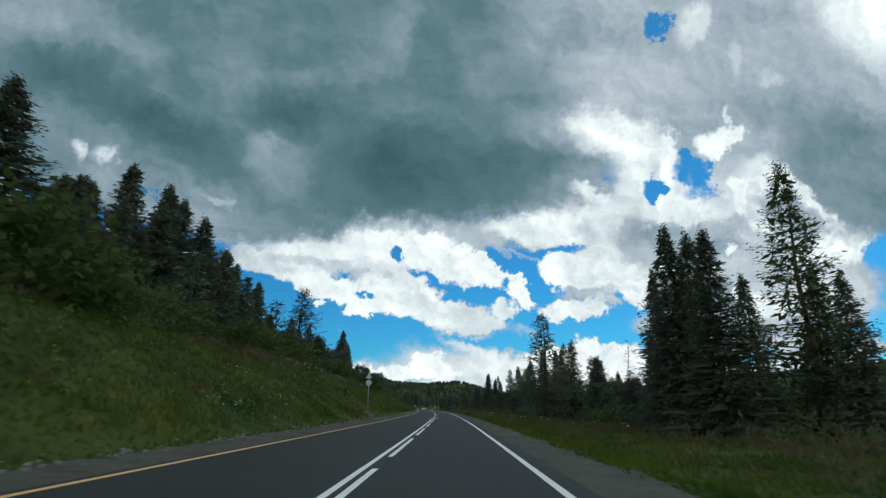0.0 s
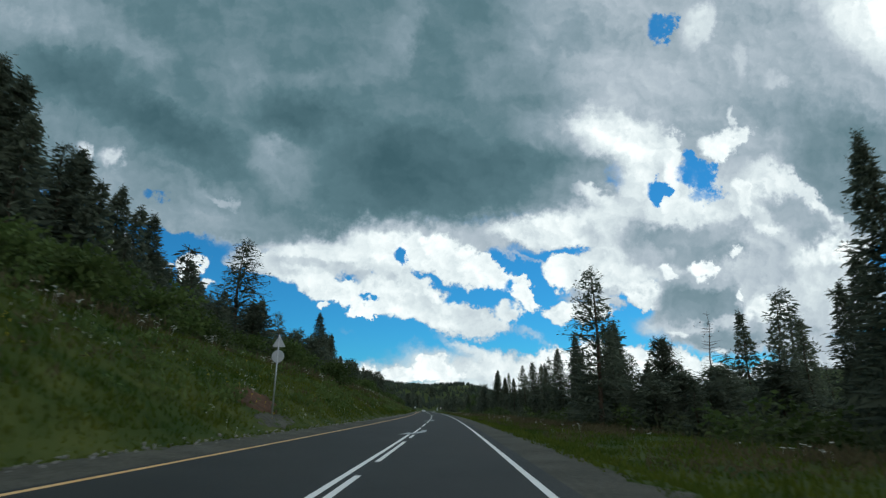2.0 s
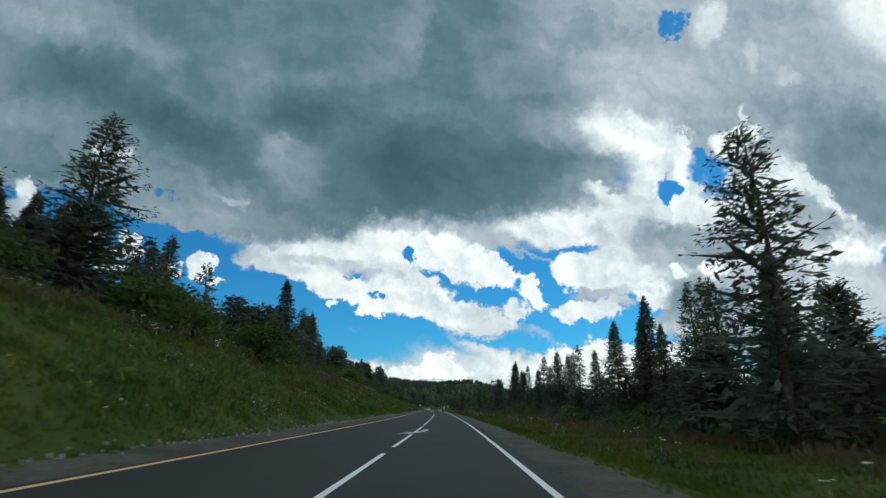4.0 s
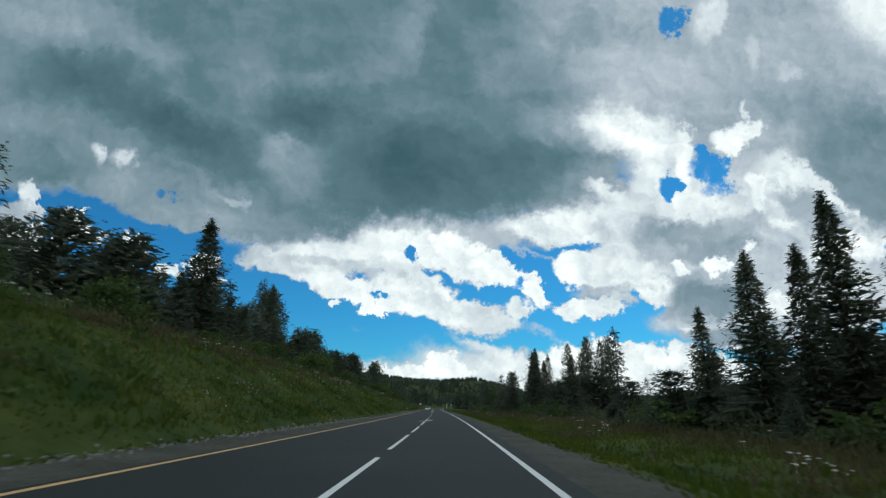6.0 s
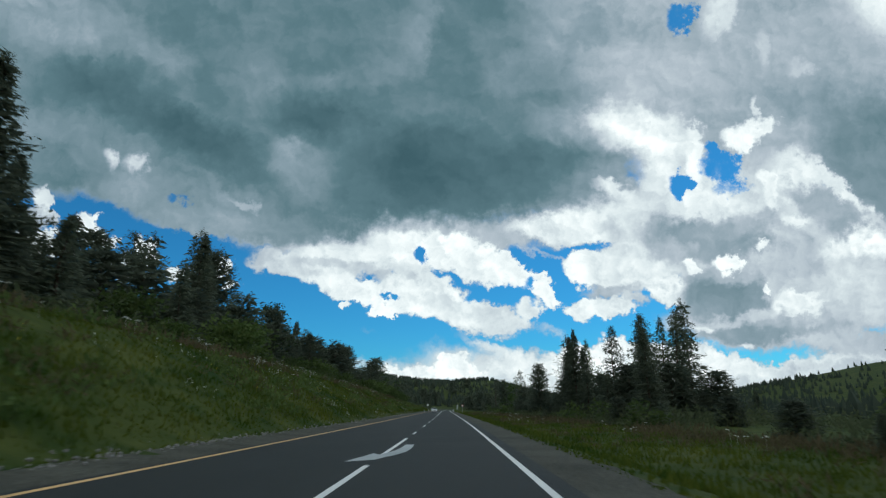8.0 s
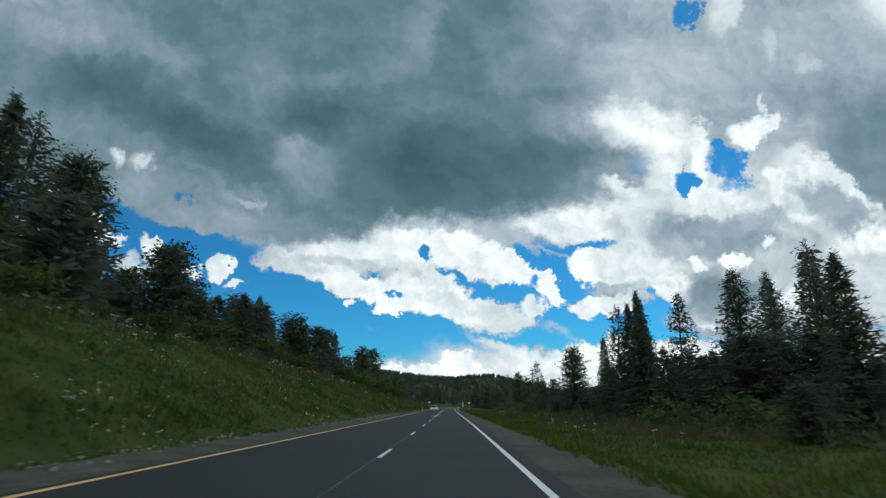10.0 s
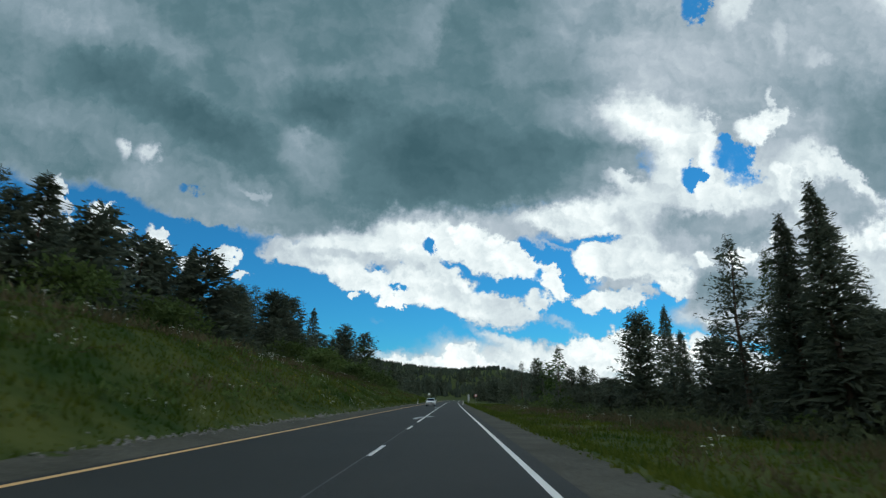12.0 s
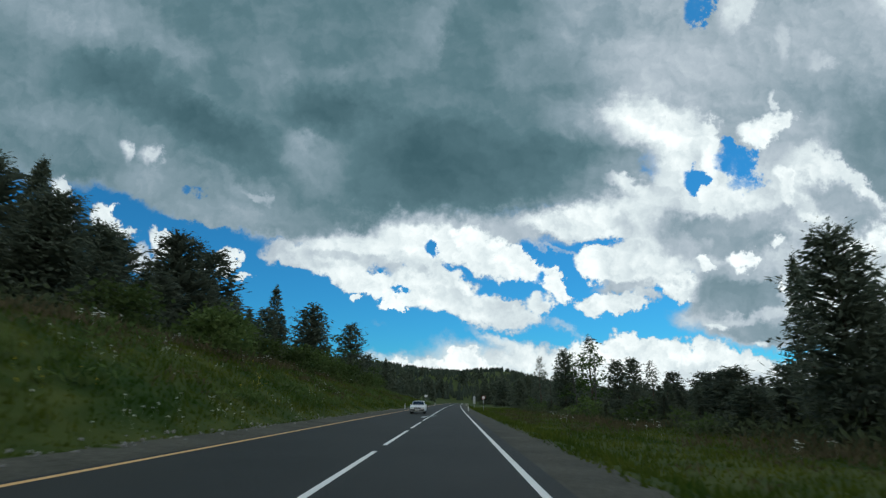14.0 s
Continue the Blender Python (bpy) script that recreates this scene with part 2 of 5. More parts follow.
for n_cloud, (x, y, rx, ry, turn, tone_c, opacity, rim) in enumerate(CLOUDS):
    if n_cloud and n_cloud % 6 == 0:
        # ties each batch to the one before it, which keeps the shader small
        tie = wnode("ShaderNodeVectorMath", operation="MULTIPLY_ADD")
        feed(tie, 0, field_now), feed(tie, 1, (0, 0, 1)), feed(tie, 2, bent)
        batch = tie.outputs["Vector"]
    elif not n_cloud:
        batch = bent
    m = wnode("ShaderNodeMapping")
    m.vector_type = "TEXTURE"
    feed(m, 0, batch)
    m.inputs[1].default_value = (x / 100, y / 100, 0)
    m.inputs[2].default_value = (0, 0, radians(turn))
    m.inputs[3].default_value = (rx / 100, ry / 100, 1)
    off = wmath("ADD", wvec("LENGTH", m.outputs[0]), wmath("MULTIPLY", ragged, min(max(42.0 / math.sqrt(rx * ry), 0.16), 1.5)))
    r = wnode("ShaderNodeMapRange")
    r.interpolation_type = "SMOOTHSTEP"
    feed(r, 0, off)
    r.inputs[1].default_value, r.inputs[2].default_value = 1.0 + 0.30 * rim, 1.0 - 0.80 * rim
    r.inputs[4].default_value = opacity
    if tone_c < 0:
        # an opening: clears the cover and leaves the tone
        keep = wnode("ShaderNodeMix")
        keep.data_type, keep.blend_type = "RGBA", "MULTIPLY"
        feed(keep, 0, r.outputs[0]), feed(keep, 6, field_now), feed(keep, 7, (1.0, 0.0, 0.0, 1.0))
        field_now = keep.outputs[2]
    else:
        field_now = wmix(r.outputs[0], field_now, (tone_c, 1.0, 0.0, 1.0))
tone_sep = wnode("ShaderNodeSeparateColor")
feed(tone_sep, 0, field_now)
n_soft = wnoise(wvec("MULTIPLY", bent, (0.8, 1.25, 1)), 0.95, 3.0, 0.5)
tone, cover = tone_sep.outputs[0], tone_sep.outputs[1]
cover = wsmooth(wmath("ADD", wmath("ADD", cover, wmath("MULTIPLY", fine, 0.62)), wmath("MULTIPLY", finest, 0.50)), 0.14, 0.86)
# relief of the clouds: how their density changes towards the sun
n_here = wnoise(bent, 1.5, 5.0, 0.55)
n_lit = wnoise(wvec("ADD", bent, (0.10, -0.09, 0.0)), 1.5, 5.0, 0.55)
relief = wmath("SUBTRACT", n_here.outputs[0], n_lit.outputs[0])
# the rest of the sky: broken cloud on a plane overhead
parts = wnode("ShaderNodeSeparateXYZ")
feed(parts, 0, way)
height = wmath("ADD", wmath("MAXIMUM", parts.outputs[2], 0.0), 0.18)
plan = wvec("SCALE", way, wmath("DIVIDE", 1.0, height))
n_rest = wnoise(plan, 1.1, 6.0, 0.6)
rest_cover = wsmooth(n_rest.outputs[0], 0.36, 0.50)
rest_tone = wmath("ADD", 0.44, wmath("MULTIPLY", n_rest.outputs[0], 0.65))
here = wsmooth(front, 0.30, 0.55)
cover_all = wmath("ADD", wmath("MULTIPLY", cover, here), wmath("MULTIPLY", rest_cover, wmath("SUBTRACT", 1.0, here)))
white = wmath("MULTIPLY", tone, tone)
shade = wmath("ADD", wmath("MULTIPLY", fine, wmath("MULTIPLY", white, 0.34)), wmath("MULTIPLY", wmath("SUBTRACT", n_soft.outputs[0], 0.5), 0.22))
shade = wmath("ADD", shade, wmath("MULTIPLY", relief, wmath("ADD", wmath("MULTIPLY", white, 0.75), 0.10)))
shade = wmath("ADD", shade, wmath("MULTIPLY", finest, wmath("MULTIPLY", white, 0.20)))
tone_front = wmath("ADD", wmath("MULTIPLY", tone, 0.955), wmath("ADD", shade, 0.022))
tone_all = wmath("ADD", wmath("MULTIPLY", tone_front, here), wmath("MULTIPLY", rest_tone, wmath("SUBTRACT", 1.0, here)))
ramp = wnode("ShaderNodeValToRGB")
feed(ramp, 0, tone_all)
stops = ((0.0, (0.040, 0.075, 0.092)), (0.15, (0.054, 0.110, 0.134)), (0.30, (0.112, 0.190, 0.224)), (0.45, (0.258, 0.328, 0.385)), (0.60, (0.46, 0.505, 0.57)), (0.80, (0.74, 0.78, 0.81)), (1.0, (1.03, 1.03, 1.03)))
while len(ramp.color_ramp.elements) < len(stops):
    ramp.color_ramp.elements.new(0.5)
for el, (p, c) in zip(ramp.color_ramp.elements, stops):
    el.position, el.color = p, (*c, 1)
sky = wnode("ShaderNodeTexSky")
sky.sky_type, sky.sun_disc = "NISHITA", False
sky.sun_elevation, sky.sun_rotation = radians(SUN_EL), radians(SUN_AZ)
sky.air_density, sky.dust_density, sky.ozone_density = 1.0, 0.2, 2.0
blue = wmix(1.0, sky.outputs[0], (0.017, 0.065, 0.094, 1), "MULTIPLY")
shown = wmix(cover_all, blue, ramp.outputs[0])
back = wnode("ShaderNodeBackground")
feed(back, 0, shown)
back.inputs[1].default_value = 1.0
out = wnode("ShaderNodeOutputWorld")
wt.links.new(back.outputs[0], out.inputs[0])

sun = new("sun", bpy.data.lights.new("sun", "SUN"))
sun.data.energy, sun.data.angle, sun.data.color = 0.3, radians(12), (1.0, 0.95, 0.88)
_az, _el = radians(SUN_AZ), radians(SUN_EL)
sun.matrix_world = look((0, 0, 0), (-math.sin(_az) * math.cos(_el), -math.cos(_az) * math.cos(_el), -math.sin(_el)))
sun.location = (0, 0, 60)

# ---------------------------------------------------------------- materials


def mat(name, base, rough=0.8, metal=0.0, spots=None, scale=(6.0, 0.7), bump=0.0, bump_scale=40.0, vary=0.0, coord="Object", spec=0.3, through_light=0.0):
    """A surface whose colour runs between base and spots by coarse and fine noise, with relief; vary: how far each object differs."""
    m = bpy.data.materials.new(name)
    m.use_nodes = True
    nt = m.node_tree
    p = nt.nodes["Principled BSDF"]
    p.inputs["Roughness"].default_value, p.inputs["Metallic"].default_value = rough, metal
    p.inputs["Specular IOR Level"].default_value = spec
    tc = nt.nodes.new("ShaderNodeTexCoord")
    fine_n, wide_n = nt.nodes.new("ShaderNodeTexNoise"), nt.nodes.new("ShaderNodeTexNoise")
    for n, s in ((fine_n, scale[0]), (wide_n, scale[1])):
        nt.links.new(tc.outputs[coord], n.inputs["Vector"])
        n.inputs["Scale"].default_value, n.inputs["Detail"].default_value = s, 4.0
    add = nt.nodes.new("ShaderNodeMath")
    add.operation = "ADD"
    nt.links.new(fine_n.outputs[0], add.inputs[0]), nt.links.new(wide_n.outputs[0], add.inputs[1])
    rng = nt.nodes.new("ShaderNodeMapRange")
    rng.inputs[1].default_value, rng.inputs[2].default_value = 0.72, 1.28
    nt.links.new(add.outputs[0], rng.inputs[0])
    mix = nt.nodes.new("ShaderNodeMix")
    mix.data_type = "RGBA"
    mix.inputs[6].default_value, mix.inputs[7].default_value = (*base, 1), (*(spots or base), 1)
    nt.links.new(rng.outputs[0], mix.inputs[0])
    colour = mix.outputs[2]
    if vary:
        info, hsv, r2 = nt.nodes.new("ShaderNodeObjectInfo"), nt.nodes.new("ShaderNodeHueSaturation"), nt.nodes.new("ShaderNodeMapRange")
        nt.links.new(info.outputs["Random"], r2.inputs[0])
        r2.inputs[3].default_value, r2.inputs[4].default_value = 1 - vary, 1 + vary
        nt.links.new(r2.outputs[0], hsv.inputs["Value"]), nt.links.new(colour, hsv.inputs["Color"])
        colour = hsv.outputs[0]
    nt.links.new(colour, p.inputs["Base Color"])
    if bump:
        b, bn = nt.nodes.new("ShaderNodeBump"), nt.nodes.new("ShaderNodeTexNoise")
        bn.inputs["Scale"].default_value, bn.inputs["Detail"].default_value = bump_scale, 5.0
        nt.links.new(tc.outputs[coord], bn.inputs["Vector"]), nt.links.new(bn.outputs[0], b.inputs["Height"])
        b.inputs["Strength"].default_value, b.inputs["Distance"].default_value = bump, 0.05
        nt.links.new(b.outputs[0], p.inputs["Normal"])
    if through_light:
        t, ad, o = nt.nodes.new("ShaderNodeBsdfTranslucent"), nt.nodes.new("ShaderNodeMixShader"), nt.nodes["Material Output"]
        nt.links.new(colour, t.inputs[0])
        ad.inputs[0].default_value = through_light
        nt.links.new(p.outputs[0], ad.inputs[1]), nt.links.new(t.outputs[0], ad.inputs[2]), nt.links.new(ad.outputs[0], o.inputs[0])
    return m


M_GROUND = mat("meadow", (0.024, 0.046, 0.009), 0.95, spots=(0.076, 0.088, 0.021), scale=(0.7, 0.16), bump=0.9, bump_scale=3.0, spec=0.1)
M_GRASS = mat("grass", (0.038, 0.076, 0.010), 0.8, spots=(0.134, 0.150, 0.024), scale=(0.7, 0.16), spec=0.1, through_light=0.5)
M_ASPHALT = mat("asphalt", (0.028, 0.030, 0.027), 0.75, spots=(0.041, 0.043, 0.038), scale=(9.0, 0.25), bump=0.35, bump_scale=60.0, spec=0.2)
M_GRAVEL = mat("gravel", (0.054, 0.053, 0.040), 0.95, spots=(0.112, 0.108, 0.084), scale=(7.0, 0.5), bump=0.8, bump_scale=18.0, spec=0.15)
M_SOIL = mat("bare_soil", (0.060, 0.038, 0.023), 0.95, spots=(0.130, 0.068, 0.040), scale=(2.6, 0.9), bump=1.0, bump_scale=5.0, spec=0.1)
M_OLDWHITE = mat("old_white_road_paint", (0.36, 0.37, 0.36), 0.65, spots=(0.52, 0.53, 0.51), scale=(14.0, 1.3), bump=0.2)
M_WHITE = mat("white_road_paint", (0.78, 0.76, 0.70), 0.6, spots=(0.86, 0.84, 0.79), scale=(14.0, 1.3), bump=0.2)
M_YELLOW = mat("orange_road_paint", (0.70, 0.40, 0.15), 0.6, spots=(0.80, 0.50, 0.22), scale=(14.0, 1.0), bump=0.2)
M_BARK = mat("bark", (0.060, 0.042, 0.030), 0.95, spots=(0.12, 0.085, 0.06), scale=(5.0, 0.8), bump=0.9, bump_scale=10.0)
M_BIRCH = mat("birch_bark", (0.15, 0.14, 0.12), 0.8, spots=(0.06, 0.055, 0.05), scale=(3.0, 0.9), bump=0.4, bump_scale=8.0)
M_FIR = mat("fir_needles", (0.088, 0.106, 0.074), 0.8, spots=(0.125, 0.142, 0.094), scale=(1.6, 0.3), vary=0.25, spec=0.15, through_light=0.42)
M_PINE = mat("pine_needles", (0.088, 0.106, 0.076), 0.8, spots=(0.125, 0.142, 0.096), scale=(1.6, 0.3), vary=0.25, spec=0.15, through_light=0.42)
M_LARCH = mat("larch_needles", (0.055, 0.078, 0.030), 0.8, spots=(0.085, 0.110, 0.044), scale=(1.6, 0.3), vary=0.2, spec=0.15, through_light=0.25)
M_LEAF = mat("leaves", (0.040, 0.075, 0.018), 0.7, spots=(0.085, 0.125, 0.030), scale=(1.2, 0.3), vary=0.25, spec=0.2, through_light=0.3)
M_BUSH = mat("bush_leaves", (0.058, 0.095, 0.024), 0.75, spots=(0.110, 0.145, 0.042), scale=(1.2, 0.3), vary=0.3, spec=0.2, through_light=0.4)
M_FAR = mat("far_forest", (0.034, 0.046, 0.038), 0.95, spots=(0.060, 0.076, 0.052), scale=(0.08, 0.006), spec=0.05)
M_STEEL = mat("galvanised_steel", (0.42, 0.44, 0.45), 0.5, 0.6, spots=(0.52, 0.53, 0.54), scale=(9.0, 2.0))
M_SIGNWHITE = mat("white_sign_face", (0.72, 0.72, 0.70), 0.5, spots=(0.78, 0.78, 0.77), scale=(5.0, 1.0))
M_RED = mat("red_sign_border", (0.45, 0.03, 0.03), 0.5, spots=(0.52, 0.05, 0.04))
M_BLACK = mat("black_rubber", (0.018, 0.018, 0.018), 0.8, spots=(0.03, 0.03, 0.03), scale=(9.0, 2.0))
M_CARWHITE = mat("white_car_paint", (0.72, 0.73, 0.72), 0.28, spots=(0.78, 0.78, 0.77), spec=0.5)
M_GLASS = mat("dark_car_glass", (0.015, 0.018, 0.02), 0.06, spots=(0.02, 0.022, 0.024), spec=0.6)
M_LAMP = mat("lamp_glass", (0.55, 0.55, 0.52), 0.15, spots=(0.6, 0.6, 0.58), spec=0.6)
M_ORANGE = mat("amber_glass", (0.55, 0.20, 0.02), 0.2, spots=(0.6, 0.25, 0.03), spec=0.6)
M_PETAL = mat("white_flowers", (0.62, 0.62, 0.52), 0.8, spots=(0.75, 0.74, 0.66), through_light=0.3)
M_YPETAL = mat("yellow_flowers", (0.55, 0.42, 0.04), 0.8, spots=(0.65, 0.52, 0.06), through_light=0.3)
M_STONE = mat("grey_stones", (0.16, 0.155, 0.145), 0.95, spots=(0.27, 0.26, 0.24), scale=(5.0, 0.7), bump=0.6, bump_scale=9.0)
M_DRY = mat("dry_herbs", (0.085, 0.078, 0.038), 0.9, spots=(0.150, 0.118, 0.066), scale=(0.9, 0.2), spec=0.1, through_light=0.3)
M_UNDER = mat("undergrowth", (0.075, 0.095, 0.048), 0.85, spots=(0.120, 0.135, 0.066), scale=(0.9, 0.12), spec=0.1, through_light=0.4)
M_WORN = mat("worn_road_paint", (0.050, 0.052, 0.050), 0.75, spots=(0.10, 0.10, 0.097), scale=(5.0, 0.6), bump=0.2)

# ---------------------------------------------------------------- mesh helpers


def mesh_of(name, verts, faces, material, smooth=False):
    me = bpy.data.meshes.new(name)
    me.from_pydata([tuple(v) for v in verts], [], [tuple(f) for f in faces])
    me.materials.append(material)
    if smooth:
        me.polygons.foreach_set("use_smooth", [True] * len(me.polygons))
    me.update()
    return me


def part(name, me, parent=None, label=""):
    """One mesh object, under a thing or a part where one is given."""
    ob = new(name, me)
    ob.parent = parent
    return tagged(ob, label)


def bm_mesh(name, bm, material, smooth=False):
    me = bpy.data.meshes.new(name)
    bm.to_mesh(me)
    bm.free()
    me.materials.append(material)
    if smooth:
        me.polygons.foreach_set("use_smooth", [True] * len(me.polygons))
    return me


def box(bm, x, y, z, sx, sy, sz, bevel=0.0, turn=None):
    """A block in bm with its middle at x, y, z."""
    m = Matrix.Translation((x, y, z)) @ (turn or Matrix()) @ Matrix.Diagonal((sx, sy, sz, 1))
    made = bmesh.ops.create_cube(bm, size=1.0, matrix=m)
    if bevel:
        edges = {e for v in made["verts"] for e in v.link_edges}
        bmesh.ops.bevel(bm, geom=list(edges), offset=bevel, segments=2, affect="EDGES")
    return bm


def rod(bm, a, b, ra, rb, sides=8):
    """A tapered round bar from a to b."""
    a, b = Vector(a), Vector(b)
    m = Matrix.Translation((a + b) / 2) @ (b - a).to_track_quat("Z", "Y").to_matrix().to_4x4()
    bmesh.ops.create_cone(bm, cap_ends=True, segments=sides, radius1=ra, radius2=rb, depth=(b - a).length, matrix=m)
    return bm


def empty(name, label, category, group="", kind=""):
    return tagged(new(name), label, category, group, kind)


# ---------------------------------------------------------------- the lie of the land
EDGE_L, EDGE_R = -5.40, 5.60
BANK_S = (-200, 0, 60, 100, 160, 260, 350, 450, 620, 5000)
BANK_K = (0.60, 0.60, 0.66, 0.62, 0.60, 0.55, 0.46, 0.30, 0.12, 0.08)
RISE_K = (0.24, 0.24, 0.24, 0.22, 0.18, 0.17, 0.16, 0.15, 0.08, 0.05)


# the crest of the far ridge ahead, its height against metres right of the road
RIDGE_U = (-900.0, -300.0, -163.0, -119.0, -45.0, -7.0, 17.0, 66.0, 91.0, 115.0, 163.0, 300.0, 2000.0)
RIDGE_H = (76.0, 66.0, 58.0, 54.0, 50.5, 50.5, 56.5, 57.0, 52.0, 45.0, 29.0, 20.0, 20.0)


def smooth01(v):
    v = min(max(v, 0.0), 1.0)
    return v * v * (3 - 2 * v)


def open_slope(s, u):
    """A grassy hill beyond the meadow side, thinly wooded."""
    return min(0.20 * max(u - 255.0, 0.0), 55.0) * smooth01((s - 350.0) / 300.0) * (1 - smooth01((s - 780.0) / 250.0))


def ground(s, u):
    """The height of the land at s metres along the road and u to its right."""
    if u < -7.2:
        k, rise = np.interp(s, BANK_S, BANK_K), np.interp(s, BANK_S, RISE_K)
        d = -7.2 - u
        z = 0.17 + k * min(d, 8.8) * (0.72 + 0.28 * smooth01(d / 1.5)) + rise * min(max(d - 8.8, 0.0), 90.0)
    elif u < EDGE_L:
        z = -0.03 + 0.20 * (EDGE_L - u) / 1.8
    elif u <= EDGE_R:
        z = -0.03
    elif u < 10.5:
        z = -0.03 - 0.85 * smooth01((u - EDGE_R) / 4.0)
    else:
        z = -0.88 - 0.004 * min(u - 10.5, 120.0)
    off = max(abs(u) - 7.5, 0.0)
    if off > 0:
        rough_k = min(off / 4.0, 1.0)
        z += rough_k * (0.22 * noise.noise((s * 0.16, u * 0.16, 3.1)) + 0.10 * noise.noise((s * 0.55, u * 0.55, 7.7)))
    # far wooded hills: a long ridge ahead, lower ones at both sides
    r = math.hypot(s, u)
    ridge = smooth01((s - 640.0) / 640.0) * (np.interp(u, RIDGE_U, RIDGE_H) + 2.5 * noise.noise((u * 0.012, 0.4, 1.3)))
    left_hill = smooth01((-u - 150.0) / 900.0) * 75 * smooth01((s + 100) / 700)
    right_hill = smooth01((u - 500.0) / 1300.0) * (58 + 12 * noise.noise((s * 0.003, 2.2, 0.7)))
    return z + max(ridge, left_hill, right_hill) * smooth01((r - 250.0) / 500.0) + open_slope(s, u)


def spread(stops):
    """Values from (start, end, step) runs."""
    out = []
    for a, b, c in stops:
        out += list(np.arange(a, b, c))
    return out


S_ROWS = spread(((-200, -20, 12), (-20, 420, 2.5), (420, 700, 8), (700, 1300, 25), (1300, 2600, 100), (2600, 4401, 300)))
U_ROWS = spread(((-2600, -600, 125), (-600, -120, 30), (-120, -30, 6), (-30, -7.3, 1.15))) + [-7.2, -6.3, -5.4, -4.0, 0.0, 4.0, 5.6] + \
    spread(((6.4, 14, 0.8), (14, 40, 2.2), (40, 120, 8), (120, 600, 30), (600, 2601, 125)))
g_verts, g_faces = [], []
for s in S_ROWS:
    for u in U_ROWS:
        g_verts.append(road(s, u, ground(s, u)))
nu = len(U_ROWS)
for i in range(len(S_ROWS) - 1):
    for j in range(nu - 1):
        a = i * nu + j
        g_faces.append((a, a + 1, a + nu + 1, a + nu))
land = tagged(new("ground", mesh_of("ground", g_verts, g_faces, M_GROUND, True)), "green meadow verges and grassy bank beside the road", "ground", kind="structure")


def strip(name, s0, s1, u0, u1, z0, z1, material, step=4.0, thick=0.0, wander=0.0):
    """A band along the road with a little thickness."""
    n = max(2, int((s1 - s0) / step) + 1)
    rows = np.linspace(s0, s1, n)
    v, f = [], []
    for k, s in enumerate(rows):
        w = wander * noise.noise((s * 0.7, u0, 2.0)) + 0.6 * wander * noise.noise((s * 2.3, u1, 5.0))
        v += [road(s, u0 + (w if wander and abs(u0) > abs(u1) else 0), z0), road(s, u1 + (w if wander and abs(u1) > abs(u0) else 0), z1)]
        if thick:
            v += [road(s, u0, z0 - thick), road(s, u1, z1 - thick)]
    m = 4 if thick else 2
    for k in range(n - 1):
        a, b = k * m, (k + 1) * m
        f.append((a, a + 1, b + 1, b))
        if thick:
            f += [(a + 2, a, b, b + 2), (a + 1, a + 3, b + 3, b + 1)]
    if thick:
        e = (n - 1) * m
        f += [(0, 2, 3, 1), (e, e + 1, e + 3, e + 2)]
    return mesh_of(name, v, f, material)


carriageway = tagged(new("road", strip("road", -200, 1100, -5.35, 4.15, 0.0, 0.0, M_ASPHALT, thick=0.05)), "dark grey asphalt two-lane country road", "road", kind="structure")
tagged(new("verge_gravel_left", strip("verge_gravel", -200, 900, -6.9, -5.25, 0.155, -0.012, M_GRAVEL, 0.8, 0.1, 0.6)),
       "grey gravel shoulder beside the grassy bank", "road shoulder", kind="structure")
tagged(new("verge_gravel_right", strip("verge_gravel", -200, 900, 4.05, 5.75, -0.008, -0.016, M_GRAVEL, 0.8, 0.1, 0.45)),
       "pale grey gravel shoulder beside the meadow", "road shoulder", kind="structure")

# road paint, all of it parts of the road
PAINT = 0.004


def paint(name, s0, s1, u, w, material=None, label=""):
    part(name, strip(name, s0, s1, u - w / 2, u + w / 2, PAINT, PAINT, material or M_WHITE, 1.5, 0.003), carriageway, label)


LINE_R = 3.66
paint("edge_line", -200, 1050, LINE_R, 0.15, None, "white edge line")
paint("edge_line", -200, 1050, -5.0, 0.20, M_YELLOW, "orange edge line")
paint("solid_line", -200, 67.0, -0.13, 0.14, None, "white solid middle line")
for k in range(-4, 5):
    paint("dash", 3.5 + 12 * k, 12.5 + 12 * k, 0.15, 0.14)
paint("dash", 63.5, 66.9, 0.15, 0.14)
for k in range(9):
    paint("dash", 69.5 + 11.8 * k, 78.5 + 11.8 * k, 0.0, 0.14)
for k in range(7):
    paint("dash", 176.6 + 11.75 * k, 179.6 + 11.75 * k, 0.0, 0.14)
for k in range(5):
    paint("dash", 254.4 + 11.0 * k, 263.2 + 11.0 * k, 0.0, 0.14)
paint("worn_line", 175.8, 254.0, -0.06, 0.05, M_WORN, "faint remains of an older line")
paint("solid_line", 309.5, 1050, 0.0, 0.14, None, "white solid middle line")


